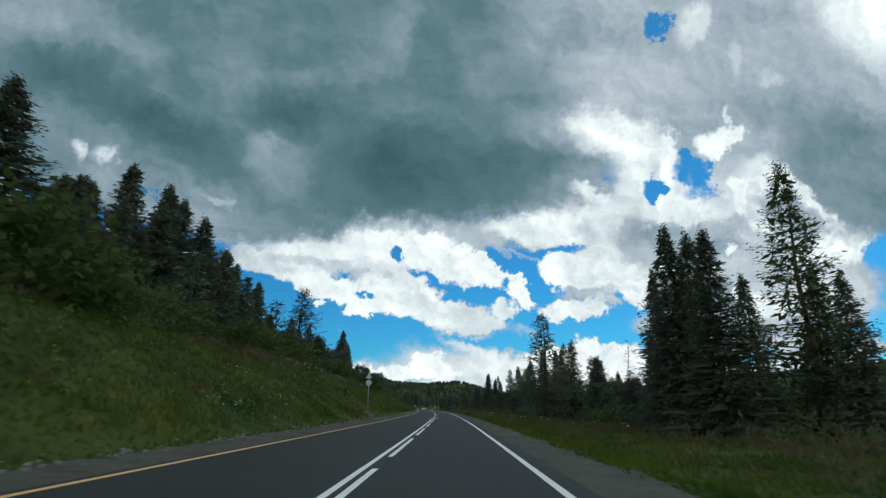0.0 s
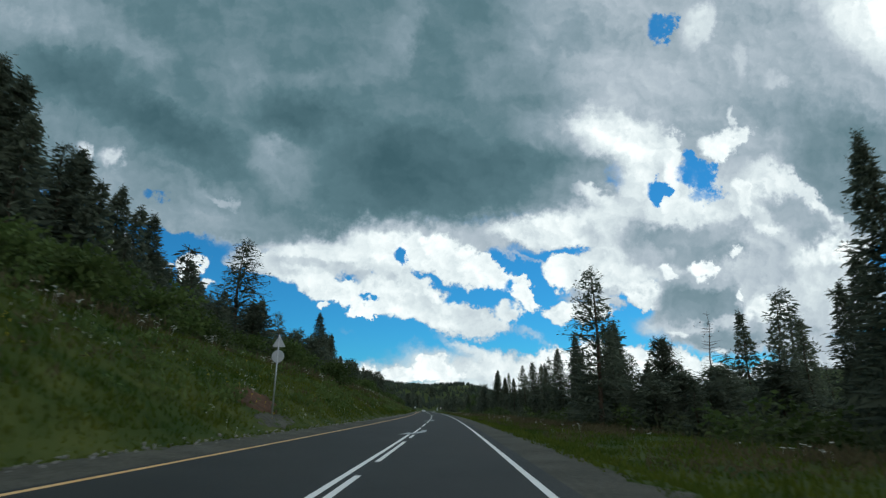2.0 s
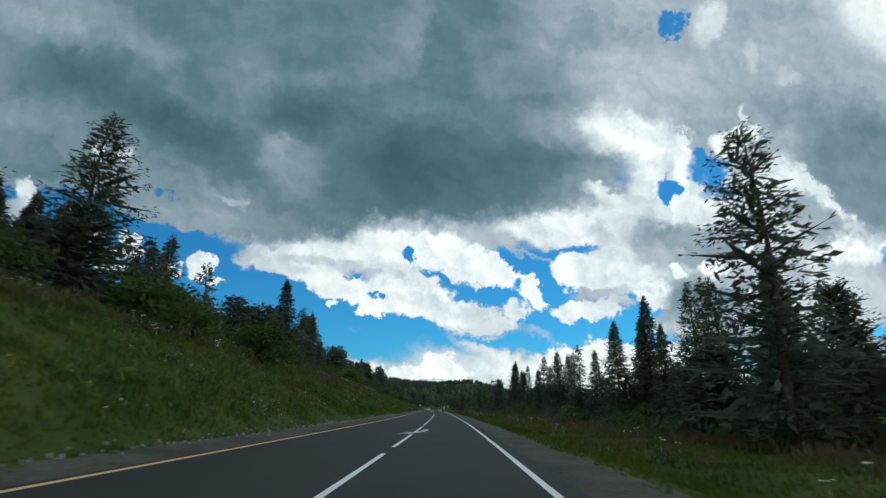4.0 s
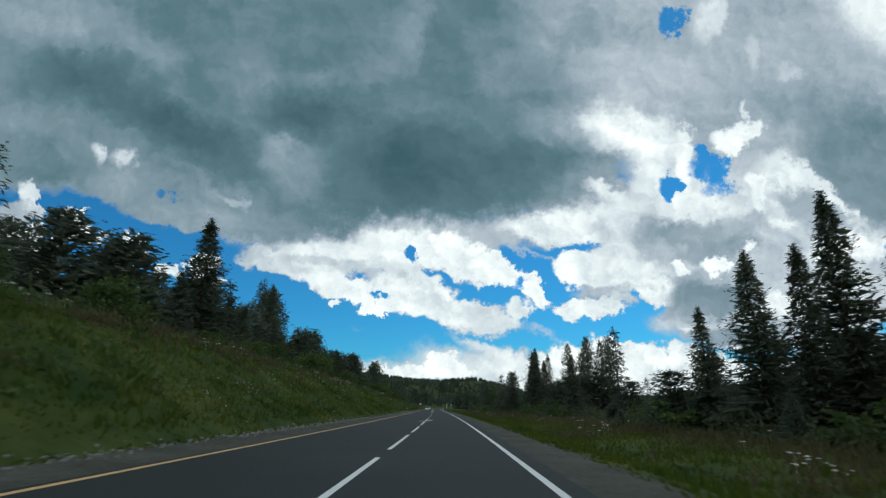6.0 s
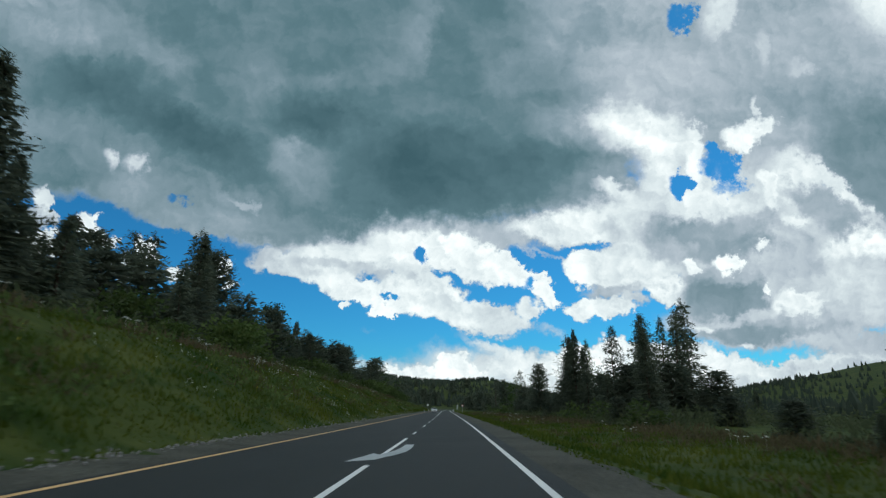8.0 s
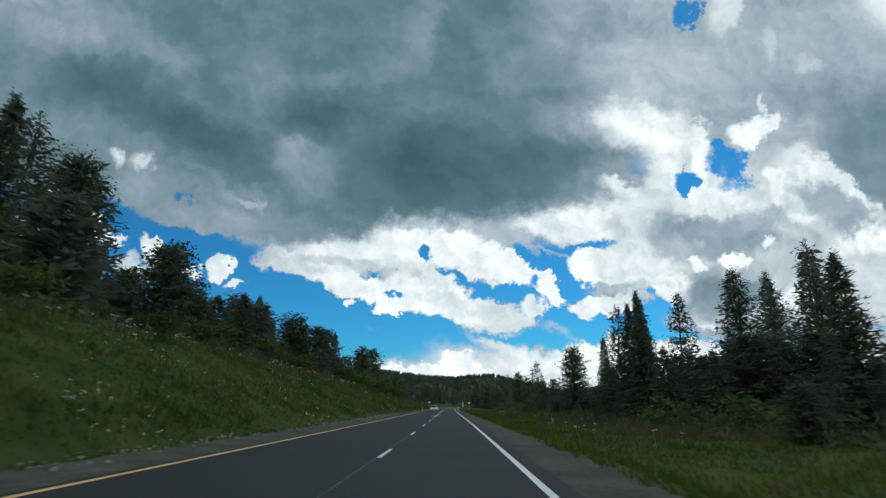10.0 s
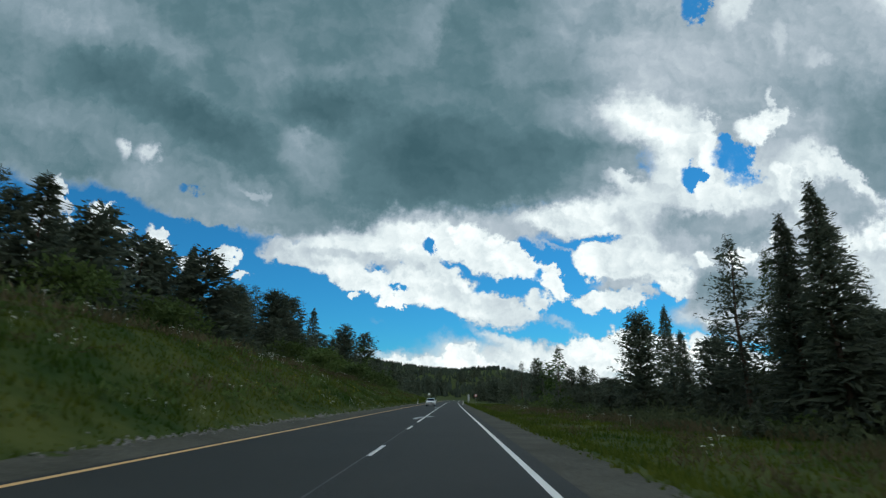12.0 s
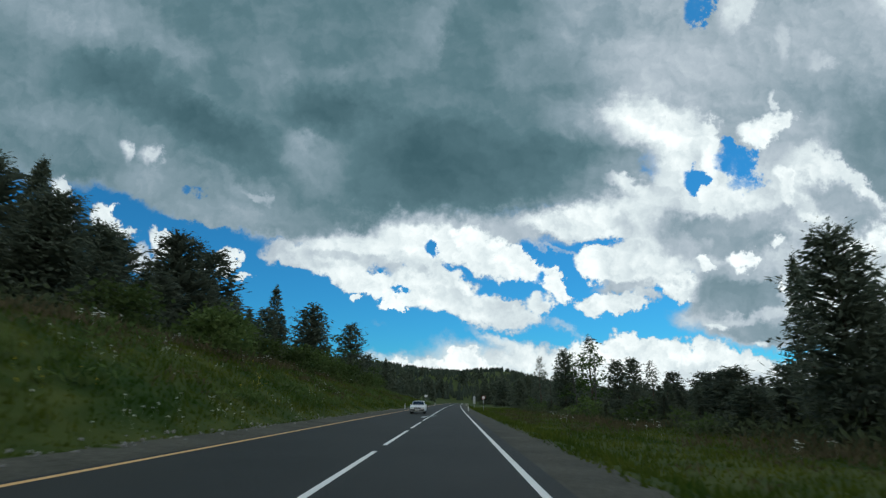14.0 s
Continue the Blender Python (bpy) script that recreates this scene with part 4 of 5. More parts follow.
# shrubs and young growth along the edges of the forest
crowd(26, 20, 180, -31, -18, 1.8, 3.6, ("shrub",), 3.0, 2, 1.2)
crowd(26, 180, 420, -30, -19, 1.8, 4.2, ("shrub",), 3.2, 2, 1.2)
crowd(20, 40, 180, 21, 30, 1.5, 3.2, ("shrub", "shrub", "fir"), 3.0, 1, 1.4)
crowd(22, 180, 400, 21, 31, 1.5, 3.2, ("shrub", "shrub", "fir"), 3.4, 1, 1.4)
for s, u, h in ((310, -20.8, 3.7), (313.5, -22.2, 3.9), (317.5, -19.5, 3.0), (337, -19, 3.0), (341, -18, 2.6), (111, -20, 3.6), (114.5, -21.5, 3.9), (66.5, -22, 3.4), (70, -23.2, 3.6), (63, -22.8, 3.2), (121.5, -15.2, 3.3), (123.5, -16.4, 3.0), (24, -18.6, 5.0), (28, -19.5, 4.2), (73, -24.5, 4.0), (116, -23.6, 4.2), (126, -25.2, 4.6), (299.6, -16.8, 3.4), (303, -18.2, 3.6), (319.6, -15.6, 2.8),
                (324, -16.5, 3.0), (292, -20, 3.2), (335, -15.5, 2.6), (348, -16, 3.0), (362, -15, 2.8), (232, -20, 3.0)):
    plant("shrub", s, u, ground(s, u) + h, 0, 2, 1.3, s)
for (kind, variant, near), (ob, h, m) in PROTO.items():
    if m is None:
        for c in list(ob.children):
            bpy.data.objects.remove(c)
        bpy.data.objects.remove(ob)
    else:
        ob.matrix_basis = m

# ---------------------------------------------------------------- far woods


def merge(heap, me_v, me_f, place_at, wide, tall, turn):
    c, sn = math.cos(turn), math.sin(turn)
    v = np.stack([(me_v[:, 0] * c - me_v[:, 1] * sn) * wide, (me_v[:, 0] * sn + me_v[:, 1] * c) * wide, me_v[:, 2] * tall], 1) + np.array(place_at)
    heap.v.append(v)
    heap.f.append(me_f + heap.n)
    heap.n += len(v)


def far_trees():
    """Woods that close the valley where the road runs out of sight."""
    rng = np.random.default_rng(77)
    sources = []
    for kind, seed in (("fir", 901), ("cedar", 902), ("pine", 903)):
        trunk, crown, h = conifer(kind, seed, 0.09)
        v = np.array([p.co[:] for p in crown.vertices])
        f = np.array([q.vertices[:] for q in crown.polygons])
        sources.append((v, f, h))
    heap = Heap()
    for k in range(130):
        s = 470 + 560 * rng.random() ** 1.2
        side = -1 if rng.random() < 0.5 else 1
        u = side * (15 + 75 * rng.random() ** 1.4) if s < 860 else rng.uniform(-90, 90)
        if side < 0 and s < 560:
            u -= 12
        v, f, h = sources[rng.integers(3)]
        tall = rng.uniform(9, 17) / h
        merge(heap, v, f, road(s, u, ground(s, u) - 0.2), tall * rng.uniform(1.4, 2.0), tall, rng.uniform(0, 6.28))
    me = mesh_of("far_woods", np.concatenate(heap.v), np.concatenate(heap.f).tolist(), M_FIR)
    tagged(new("far_woods", me), "dark mixed forest where the road runs out of sight", "forest", kind="stuff")


def hill_woods():
    """Forest on the hills: thousands of small pointed crowns."""
    rng = np.random.default_rng(78)
    verts, faces = [], []
    spots = []
    for s0, s1, u0, u1, n in ((720, 1330, -420, 420, 7000), (60, 1000, -500, -75, 1500), (150, 1000, 75, 420, 3200), (150, 2000, 420, 1700, 2800), (720, 1330, -1300, -420, 1300)):
        spots.append(np.stack([rng.uniform(s0, s1, n), rng.uniform(u0, u1, n)], 1))
    n0 = 0
    for s, u in np.concatenate(spots):
        if open_slope(s, u) > 10 and rng.random() < 0.45:
            continue
        if 860 < s < 1200 and -110 < u < 130 and noise.noise((u * 0.016, s * 0.007, 2.0)) > 0.02 and rng.random() < 0.8:
            continue
        g = ground(s, u)
        p = road(s, u, g - 0.5)
        h = rng.uniform(5, 9) if s > 900 else rng.uniform(4, 7.5) if u > 0 else rng.uniform(6, 10)
        r = h * rng.uniform(0.18, 0.30)
        t = rng.uniform(0, 6.28)
        for level, rad in ((0.12, r), (0.5, r * rng.uniform(0.6, 0.9))):
            for j in range(4):
                a = t + j * 1.571 + rng.uniform(-0.3, 0.3)
                q = rad * rng.uniform(0.75, 1.2)
                verts.append((p[0] + q * math.cos(a), p[1] + q * math.sin(a), p[2] + h * (level + rng.uniform(-0.07, 0.07))))
        verts.append((p[0] + rng.uniform(-0.3, 0.3), p[1], p[2] + h))
        for j in range(4):
            k = (j + 1) % 4
            faces.append((n0 + j, n0 + k, n0 + 4 + k, n0 + 4 + j))
            faces.append((n0 + 4 + j, n0 + 4 + k, n0 + 8))
        n0 += 9
    tagged(new("hill_forest", mesh_of("hill_forest", verts, faces, M_FAR)), "dark forest on the distant hills", "forest", kind="stuff")


far_trees()
hill_woods()

# ---------------------------------------------------------------- grass, flowers, stones


def bare(s, u):
    """Where the bank has slipped and no grass grows."""
    ragged_edge = 0.75 + 0.9 * noise.noise((s * 1.4, u * 2.2, 3.0))
    return ((s - 69.4) / 3.3) ** 2 + ((u + 9.7) / 1.35) ** 2 < ragged_edge or ((s - 68.4) / 3.2) ** 2 + ((u + 8.0) / 0.62) ** 2 < ragged_edge


def meadow():
    rng = np.random.default_rng(11)
    for name, n, u0, u1, pw in (("bank_grass", 115000, -6.8, -20.0, 1.08), ("meadow_grass", 95000, 5.5, 24.0, 1.25)):
        s = -5 + 475 * rng.random(n) ** 1.15
        u = u0 + (u1 - u0) * rng.random(n) ** pw
        grown = np.array([not bare(a, b) for a, b in zip(s, u)])
        s, u = s[grown], u[grown]
        n = len(s)
        pts = np.array([road(a, b, ground(a, b) - 0.02)[:] for a, b in zip(s, u)])
        clump = np.array([noise.noise((a * 0.3, b * 0.3, 9.0)) for a, b in zip(s, u)])
        ln = (0.14 + 0.24 * rng.random(n)) * (1 + 1.0 * np.clip(clump, -0.6, 0.8)) * np.clip(np.abs(u - u0) / 1.2, 0.5, 1.0)
        d = np.array((0, 0, 1.0)) + rng.normal(0, 0.35, (n, 3)) * (1, 1, 0.2)
        d /= np.linalg.norm(d, axis=1)[:, None]
        side = np.cross(d, rng.normal(0, 1, (n, 3)))
        side /= np.linalg.norm(side, axis=1)[:, None]
        w = (0.03 + 0.045 * rng.random(n))[:, None]
        v = np.stack([pts - side * w, pts + side * w, pts + d * ln[:, None]], 1).reshape(-1, 3)
        f = np.arange(3 * n).reshape(n, 3)
        me = bpy.data.meshes.new(name)
        me.from_pydata(v.tolist(), [], f.tolist())
        me.materials.append(M_GRASS)
        tagged(new(name, me), "long green grass with yellowish patches", "grass", kind="stuff")


def flowers(name, label, spots, material, size, seed):
    """Flat flower heads on thin stalks, in loose drifts."""
    rng = np.random.default_rng(seed)
    heap = Heap()
    for s0, u0, n, ds, du in spots:
        for k in range(n):
            s, u = s0 + rng.normal(0, ds), u0 + rng.normal(0, du)
            g = ground(s, u)
            p = np.array(road(s, u, g)[:])
            h = rng.uniform(0.45, 0.95)
            h *= 1.0 if size > 0.05 else 0.5
            heap.add(*bar(p, p + (0, 0, h), 0.06 * size, 0.04 * size))
            for j in range(3):
                c = p + (rng.normal(0, size), rng.normal(0, size), h + rng.uniform(-0.05, 0.05))
                r = size * rng.uniform(0.5, 1.0)
                ring = [c + (r * math.cos(a), r * math.sin(a), rng.uniform(-0.02, 0.02)) for a in np.arange(6) * 1.047]
                heap.add(np.array([c + (0, 0, 0.03)] + ring), [(0, i + 1, (i + 1) % 6 + 1) for i in range(6)])
    tagged(new(name, heap.mesh(name, material)), label, "flowers", kind="stuff")


def undergrowth():
    """Ferns, saplings and tall herbs under the trees on both sides."""
    rng = np.random.default_rng(12)
    for name, n, u0, u1 in (("undergrowth_meadow_side", 3000, 22.5, 56.0), ("undergrowth_bank_side", 1800, -20.0, -52.0)):
        heap_v, heap_f, tot = [], [], 0
        for k in range(n):
            s = rng.uniform(15, 430)
            u = u0 + (u1 - u0) * rng.random() ** 1.3
            u += (1 if u0 > 0 else -1) * 3.0 * noise.noise((s * 0.05, 4.0, u0))
            if clearing(s, u):
                continue
            g = np.array(road(s, u, ground(s, u))[:])
            tall = (0.7 + 1.9 * rng.random() ** 1.5) * min(1.0, 0.45 + abs(abs(u) - abs(u0)) / 6)
            m = 22
            p = g + rng.normal(0, 1, (m, 3)) * (0.9, 0.9, 0) + np.stack([np.zeros(m), np.zeros(m), tall * rng.random(m)], 1)
            v, f = blades(p, np.tile((0, 0, 0.6), (m, 1)), 0.52, 0.10, rng, 0.8)
            heap_v.append(v), heap_f.append(f + tot)
            tot += len(v)
        me = mesh_of(name, np.concatenate(heap_v), np.concatenate(heap_f).tolist(), M_UNDER)
        tagged(new(name, me), "dense green undergrowth beneath the forest edge", "undergrowth", kind="stuff")


def dry_herbs():
    """Tall brownish herbs between the meadow and the trees."""
    rng = np.random.default_rng(14)
    heap_v, heap_f, tot = [], [], 0
    for k in range(2100):
        s = rng.uniform(25, 345)
        u = 20.5 + rng.normal(0, 2.2) + 2.0 * noise.noise((s * 0.06, 1.0, 2.0)) if k < 1250 else -16.8 + rng.normal(0, 1.1) + 1.5 * noise.noise((s * 0.06, 1.0, 5.0))
        if noise.noise((s * 0.045, u * 0.1, 6.0)) < -0.1:
            continue
        g = np.array(road(s, u, ground(s, u))[:])
        m = 14
        p = g + rng.normal(0, 1, (m, 3)) * (0.6, 0.6, 0) + np.stack([np.zeros(m), np.zeros(m), rng.uniform(0, 0.7) * rng.random(m)], 1)
        v, f = blades(p, np.tile((0, 0, 1.0), (m, 1)), 0.45, 0.05, rng, 0.35)
        heap_v.append(v), heap_f.append(f + tot)
        tot += len(v)
    me = mesh_of("tall_herbs", np.concatenate(heap_v), np.concatenate(heap_f).tolist(), M_DRY)
    tagged(new("tall_herbs", me), "tall brownish herbs before the forest edge", "herbs", kind="stuff")


def bank_herbs():
    """Clumps of tall herbs, sorrel and young brush in the grass of the bank and the meadow."""
    rng = np.random.default_rng(16)
    for name, label, material, n, u0, u1, tall in (
            ("bank_herbs", "dark green clumps of tall herbs on the grassy bank", M_BUSH, 1900, -8.4, -18.0, 0.55),
            ("bank_sorrel", "rusty brown sorrel stalks on the grassy bank", M_DRY, 1300, -9.5, -18.5, 0.50),
            ("meadow_herbs", "pale seeding herbs in the roadside meadow", M_DRY, 1500, 9.5, 21.0, 0.45)):
        heap_v, heap_f, tot = [], [], 0
        for k in range(n):
            s = 4 + 400 * rng.random() ** 1.1
            u = u0 + (u1 - u0) * rng.random()
            if bare(s, u) or noise.noise((s * 0.09, u * 0.2, 20.0 + tall * 40)) < 0.0:
                continue
            g = np.array(road(s, u, ground(s, u))[:])
            m, size = 16, rng.uniform(0.5, 1.3)
            up = tall * size * rng.random(m)
            p = g + rng.normal(0, 1, (m, 3)) * (0.34 * size, 0.34 * size, 0) + np.stack([np.zeros(m), np.zeros(m), up], 1)
            v, f = blades(p, np.tile((0, 0, 0.8), (m, 1)), 0.36 * size, 0.075 if material is M_BUSH else 0.03, rng, 0.55)
            heap_v.append(v), heap_f.append(f + tot)
            tot += len(v)
        me = mesh_of(name, np.concatenate(heap_v), np.concatenate(heap_f).tolist(), material)
        tagged(new(name, me), label, "herbs", kind="stuff")


meadow()
bank_herbs()
undergrowth()
dry_herbs()
_r = random.Random(3)
flowers("white_flowers", "drifts of white umbel flowers on the bank",
        [(s, -15.3 - _r.random() * 2.5, _r.randint(5, 11), 1.3, 0.5) for s in range(60, 380, 9)] +
        [(s, 13 + _r.random() * 8, _r.randint(2, 6), 1.2, 0.8) for s in range(50, 360, 13)], M_PETAL, 0.10, 21)
flowers("yellow_flowers", "scattered small yellow flowers in the grass",
        [(_r.uniform(10, 340), -8.5 - _r.random() * 7.5, _r.randint(3, 9), 1.6, 0.9) for k in range(45)], M_YPETAL, 0.026, 22)

flowers("pale_flowers", "scattered small pale flowers in the bank grass",
        [(_r.uniform(20, 340), -7.8 - _r.random() * 7.0, _r.randint(5, 12), 1.4, 0.6) for k in range(55)], M_PETAL, 0.030, 23)


def stones():
    rng = np.random.default_rng(31)
    bm = bmesh.new()
    bmesh.ops.create_icosphere(bm, subdivisions=1, radius=1.0)
    v0 = np.array([v.co[:] for v in bm.verts])
    f0 = [[v.index for v in f.verts] for f in bm.faces]
    bm.free()
    heap = Heap()
    for k in range(2100):
        s, u = rng.uniform(0, 340), rng.normal(-6.95, 0.3)
        if k >= 1500:
            s, u = rng.uniform(108, 175) if k < 1900 else rng.uniform(236, 262), rng.normal(-6.85, 0.16)
        r = rng.uniform(0.025, 0.085)
        v = v0 * rng.uniform(0.6, 1.2, 3) * r * rng.uniform(0.8, 1.15, (len(v0), 1)) + np.array(road(s, u, ground(s, u) + r * 0.35)[:])
        heap.add(v, f0)
    tagged(new("loose_stones", heap.mesh("loose_stones", M_STONE)), "loose grey stones at the foot of the bank", "stones", kind="stuff")


stones()


def soil_patch(s, u, rx, ry, seed, material=M_SOIL, label="patch of bare reddish earth on the bank", category="soil"):
    """Bare reddish earth where the bank has slipped."""
    v, f, n = [], [], 60
    rings = 14
    for k in range(rings + 1):
        for j in range(n):
            a = 2 * math.pi * j / n
            w = 1 + 0.45 * noise.noise((math.cos(a) * 1.6, math.sin(a) * 1.6, seed)) + 0.25 * noise.noise((math.cos(a) * 5, math.sin(a) * 5, seed))
            ss, uu = s + rx * w * (k / rings) * math.cos(a), u + ry * w * (k / rings) * math.sin(a)
            v.append(road(ss, uu, ground(ss, uu) + (0.06 if k < rings - 1 else 0.0 if k < rings else -0.14) + 0.13 * noise.noise((ss * 1.7, uu * 2.4, 1)) + 0.05 * noise.noise((ss * 6, uu * 6, 4))))
    for k in range(rings):
        for j in range(n):
            f.append((k * n + j, k * n + (j + 1) % n, (k + 1) * n + (j + 1) % n, (k + 1) * n + j))
    tagged(new("bare_" + category, mesh_of("bare_" + category, v, f, material, True)), label, category, kind="structure")


soil_patch(69.4, -9.75, 3.3, 1.35, 4)
soil_patch(68.4, -8.0, 3.2, 0.62, 9, M_GRAVEL, "heap of grey gravel at the foot of the bank", "gravel")

# ---------------------------------------------------------------- road signs, posts and the parked car


def sign_post(s, u, height, plates, label, face_back=True, lean=0.0):
    """A steel post with plates; each plate: its shape, height of its middle and size."""
    g = ground(s, u)
    ob = empty("road_sign", label, "road sign")
    a = np.interp(s, _s, _a)
    ob.matrix_basis = Matrix.LocRotScale(road(s, u, g - 0.05), Euler((lean, 0, a)), None)
    bm = bmesh.new()
    rod(bm, (0, 0, -0.3), (0, 0, height), 0.04, 0.04, 10)
    part("post", bm_mesh("post", bm, M_STEEL, True), ob)
    front, rear = (-0.055, 0.055) if not face_back else (0.055, -0.055)
    for shape, z, size in plates:
        bm = bmesh.new()
        if shape == "disc":
            rod(bm, (0, front - 0.012, z), (0, front + 0.012, z), size, size, 28)
        elif shape == "triangle":
            pts = [(size * math.sin(x), z + size * math.cos(x)) for x in (0, 2.094, 4.189)]
            lo = [bm.verts.new((x, front - 0.012, h)) for x, h in pts]
            hi = [bm.verts.new((x, front + 0.012, h)) for x, h in pts]
            bm.faces.new(lo), bm.faces.new(hi[::-1])
            for i in range(3):
                bm.faces.new((lo[i], hi[i], hi[(i + 1) % 3], lo[(i + 1) % 3]))
            bmesh.ops.bevel(bm, geom=[e for e in bm.edges if abs(e.verts[0].co.y - e.verts[1].co.y) > 0.01], offset=0.05, segments=3, affect="EDGES")
        else:
            box(bm, 0, front, z, size[0], 0.024, size[1], 0.008)
        bmesh.ops.recalc_face_normals(bm, faces=bm.faces[:])
        plate = part("plate", bm_mesh("plate", bm, M_STEEL if face_back else M_SIGNWHITE), ob)
        if not face_back and shape == "disc":
            bm = bmesh.new()
            n = 28
            for i in range(n):
                q = [(size * r * math.cos(t), front - 0.016, z + size * r * math.sin(t)) for r, t in
                     ((0.8, 6.2832 * i / n), (1.0, 6.2832 * i / n), (1.0, 6.2832 * (i + 1) / n), (0.8, 6.2832 * (i + 1) / n))]
                bm.faces.new([bm.verts.new(c) for c in q])
            part("border", bm_mesh("border", bm, M_RED), plate, "red border ring")
        bm = bmesh.new()
        box(bm, 0, front * 0.4, z, 0.12, 0.05, 0.05)
        part("clamp", bm_mesh("clamp", bm, M_STEEL), ob)
    return ob


sign_post(68.8, -8.3, 4.85, (("triangle", 4.35, 0.48), ("disc", 3.55, 0.38)), "grey back of road signs on a steel post, on the bank")
sign_post(395.0, 9.3, 3.7, (("disc", 3.3, 0.45),), "round white road sign with red border", False)
sign_post(392.0, 6.9, 3.1, (("board", 2.0, (0.62, 1.8)),), "grey back of a tall narrow road sign on the verge")
sign_post(455.0, -9.0, 3.0, (("board", 2.5, (1.1, 0.8)),), "small white road sign far down the road", False)


def guide_post(s, u):
    ob = empty("guide_post", "white plastic guide post with black band", "guide post", "guide posts")
    ob.matrix_basis = Matrix.LocRotScale(road(s, u, ground(s, u) - 0.03), Euler((0, 0, np.interp(s, _s, _a))), None)
    bm = bmesh.new()
    box(bm, 0, 0, 0.45, 0.13, 0.09, 1.0, 0.02)
    body = part("post", bm_mesh("post", bm, M_SIGNWHITE), ob)
    bm = bmesh.new()
    box(bm, 0, 0, 0.78, 0.136, 0.096, 0.16, 0.01)
    part("band", bm_mesh("band", bm, M_BLACK), body, "black band")
    bm = bmesh.new()
    box(bm, 0, -0.05, 0.79, 0.05, 0.012, 0.10, 0.003)
    part("reflector", bm_mesh("reflector", bm, M_ORANGE), body, "amber reflector")


for s, u in ((346, 4.5), (396, 5.4), (446, 5.6), (352, -6.3), (402, -6.4), (470, -6.4)):
    guide_post(s, u)


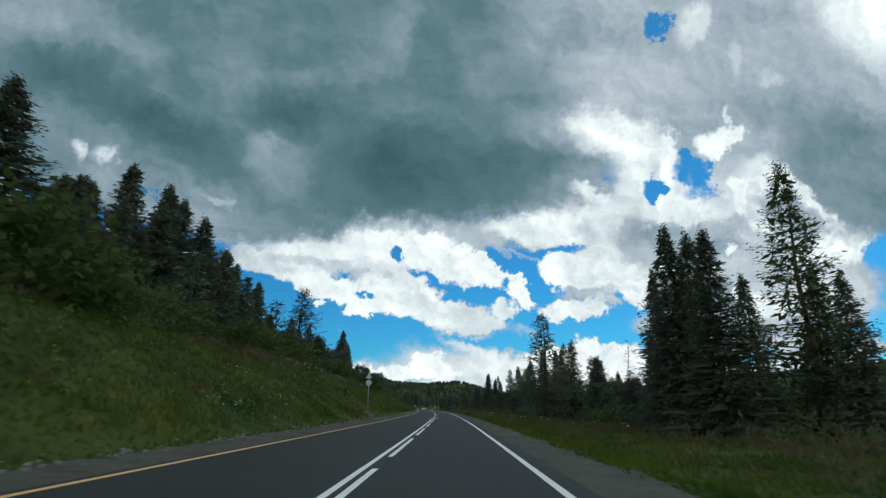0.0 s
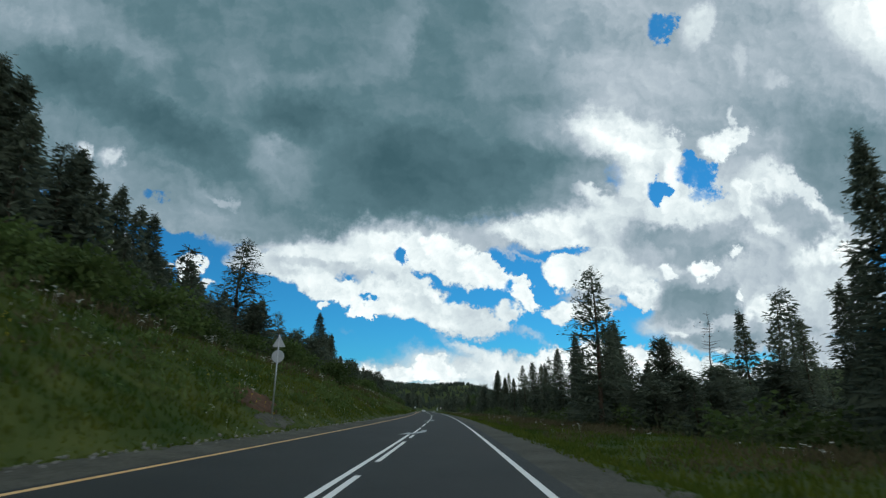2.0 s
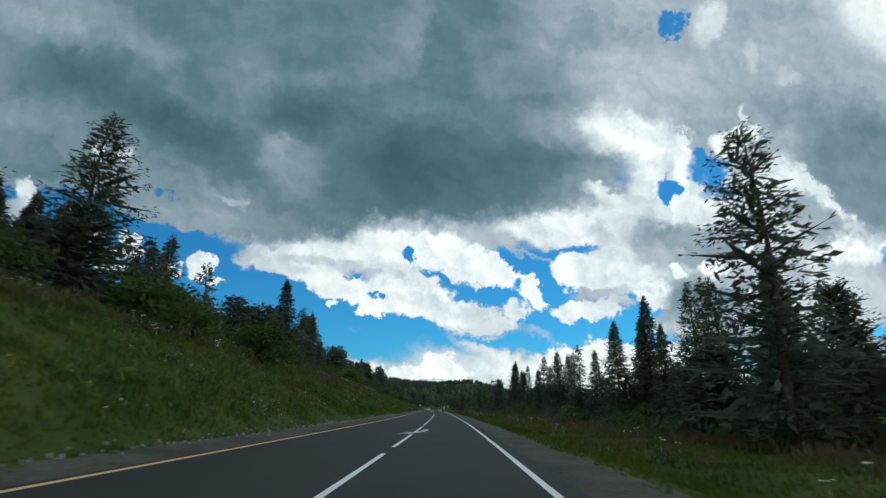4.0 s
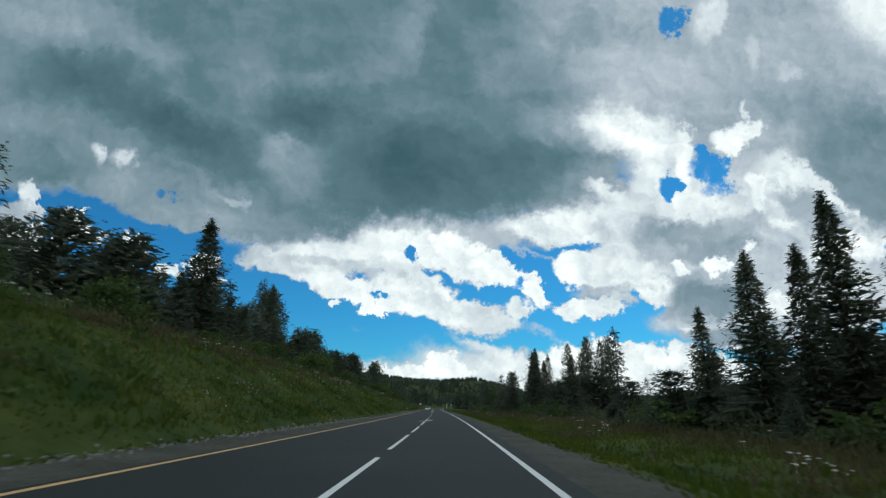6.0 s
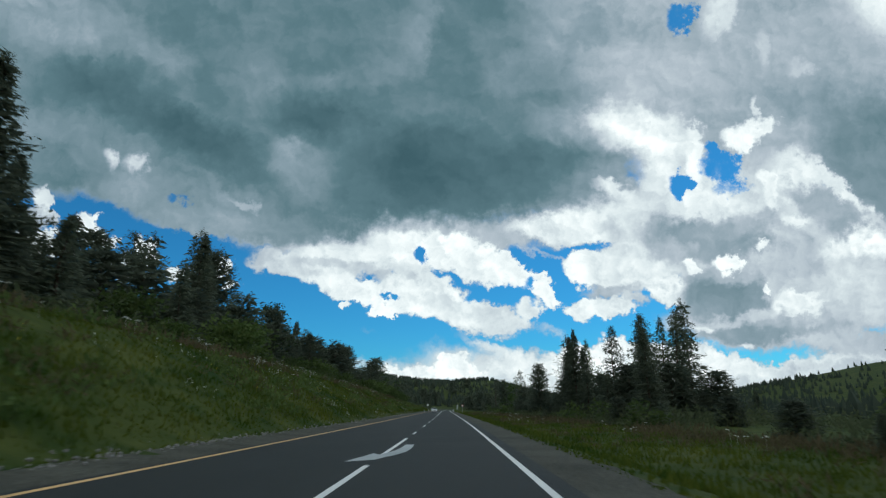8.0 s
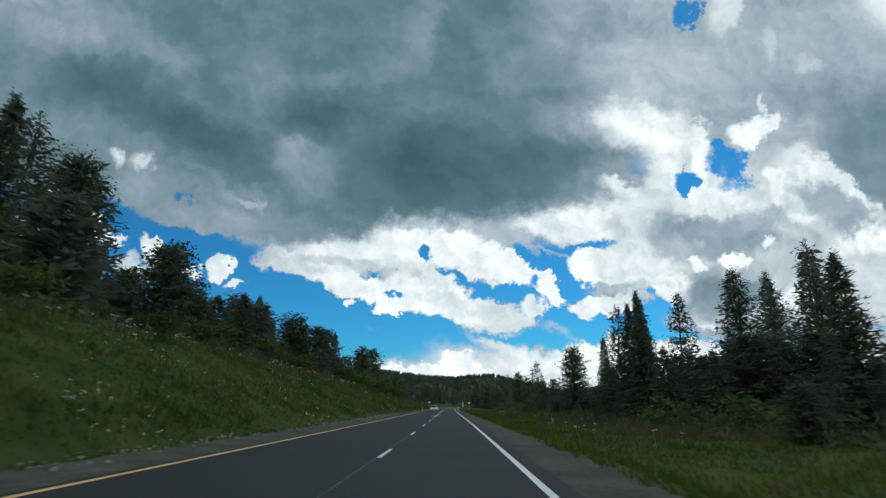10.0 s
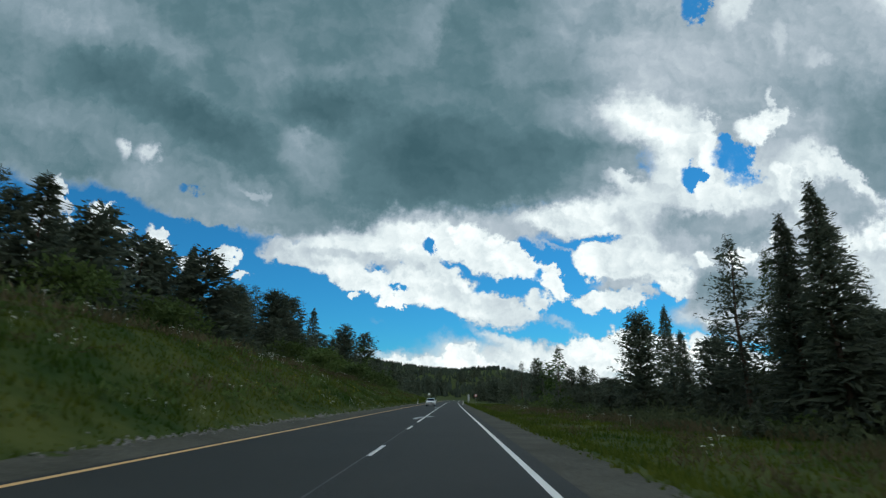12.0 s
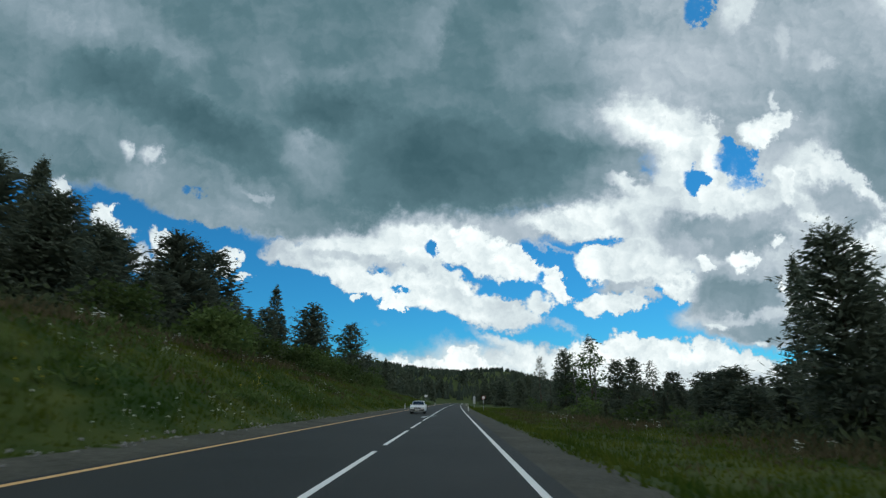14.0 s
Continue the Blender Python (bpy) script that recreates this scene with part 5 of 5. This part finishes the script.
def sedan(s, u):
    """A white three-box saloon seen from the front."""
    a = np.interp(s, _s, _a)
    ob = empty("car", "white saloon car standing in the oncoming lane", "car")
    ob.matrix_basis = Matrix.LocRotScale(road(s, u, PAINT), Euler((0, 0, a)), None)
    # side outline (y back from the nose, z), lofted over the half width
    outline = [(0.00, 0.42), (0.02, 0.66), (0.25, 0.78), (1.15, 0.90), (1.30, 0.93), (2.90, 0.95), (3.75, 0.95), (4.15, 0.88), (4.22, 0.50), (4.15, 0.28), (0.10, 0.26)]
    bm = bmesh.new()
    rows = []
    for x, inset in ((-0.83, 0.05), (-0.78, 0.0), (0.78, 0.0), (0.83, 0.05)):
        rows.append([bm.verts.new((x, y + (inset if i < 3 else -inset if 6 < i < 10 else 0), z - inset * (0.6 if z > 0.6 else -0.6))) for i, (y, z) in enumerate(outline)])
    n = len(outline)
    for p, q in zip(rows, rows[1:]):
        for i in range(n):
            bm.faces.new((p[i], p[(i + 1) % n], q[(i + 1) % n], q[i]))
    bm.faces.new(rows[0][::-1]), bm.faces.new(rows[-1])
    bmesh.ops.recalc_face_normals(bm, faces=bm.faces[:])
    body = part("body", bm_mesh("body", bm, M_CARWHITE), ob)
    cab = [(1.22, 0.90), (1.95, 1.38), (3.05, 1.40), (3.70, 0.94)]
    bm = bmesh.new()
    rows = [[bm.verts.new((sx * (0.76 if z < 1.0 else 0.60), y, z)) for y, z in cab] for sx in (-1, 1)]
    for i in range(3):
        bm.faces.new((rows[0][i], rows[0][i + 1], rows[1][i + 1], rows[1][i]))
    bm.faces.new(rows[0][::-1]), bm.faces.new(rows[1])
    bmesh.ops.recalc_face_normals(bm, faces=bm.faces[:])
    bmesh.ops.bevel(bm, geom=bm.edges[:], offset=0.04, segments=2, affect="EDGES")
    cabin = part("cabin", bm_mesh("cabin", bm, M_CARWHITE), ob)
    bm = bmesh.new()
    q = [(-0.66, 1.29, 0.965), (0.66, 1.29, 0.965), (0.55, 1.855, 1.335), (-0.55, 1.855, 1.335)]
    bm.faces.new([bm.verts.new(Vector(c) + Vector((0, -0.012, 0.012))) for c in q])
    part("windscreen", bm_mesh("windscreen", bm, M_GLASS), cabin, "dark windscreen")
    for sx in (-1, 1):
        bm = bmesh.new()
        q = [(0.757, 1.55, 0.98), (0.757, 3.40, 0.98), (0.625, 2.98, 1.32), (0.625, 2.02, 1.32)]
        bm.faces.new([bm.verts.new((sx * (x + 0.008), y, z)) for x, y, z in q])
        part("side_window", bm_mesh("side_window", bm, M_GLASS), cabin, "dark side window")
        bm = bmesh.new()
        box(bm, sx * 0.58, 0.03, 0.62, 0.34, 0.06, 0.15, 0.02)
        part("headlight", bm_mesh("headlight", bm, M_LAMP), body, "clear headlight")
        bm = bmesh.new()
        box(bm, sx * 0.90, 1.62, 0.98, 0.16, 0.09, 0.11, 0.03)
        part("mirror", bm_mesh("mirror", bm, M_CARWHITE), body)
    bm = bmesh.new()
    box(bm, 0, -0.005, 0.62, 0.78, 0.05, 0.13, 0.015)
    part("grille", bm_mesh("grille", bm, M_BLACK), body, "black grille")
    bm = bmesh.new()
    box(bm, 0, -0.03, 0.42, 1.60, 0.12, 0.14, 0.04)
    bumper = part("bumper", bm_mesh("bumper", bm, M_BLACK), body, "dark bumper")
    bm = bmesh.new()
    box(bm, 0, -0.10, 0.42, 0.50, 0.012, 0.10, 0.004)
    part("number_plate", bm_mesh("number_plate", bm, M_SIGNWHITE), bumper, "blank white plate")
    for sx in (-1, 1):
        for y in (0.78, 3.32):
            bm = bmesh.new()
            rod(bm, (sx * 0.64, y, 0.30), (sx * 0.82, y, 0.30), 0.30, 0.30, 20)
            wheel = part("tyre", bm_mesh("tyre", bm, M_BLACK), ob, "black tyre")
            bm = bmesh.new()
            rod(bm, (sx * 0.80, y, 0.30), (sx * 0.835, y, 0.30), 0.18, 0.15, 14)
            part("rim", bm_mesh("rim", bm, M_STEEL), wheel, "steel wheel rim")


sedan(319.0, -1.85)
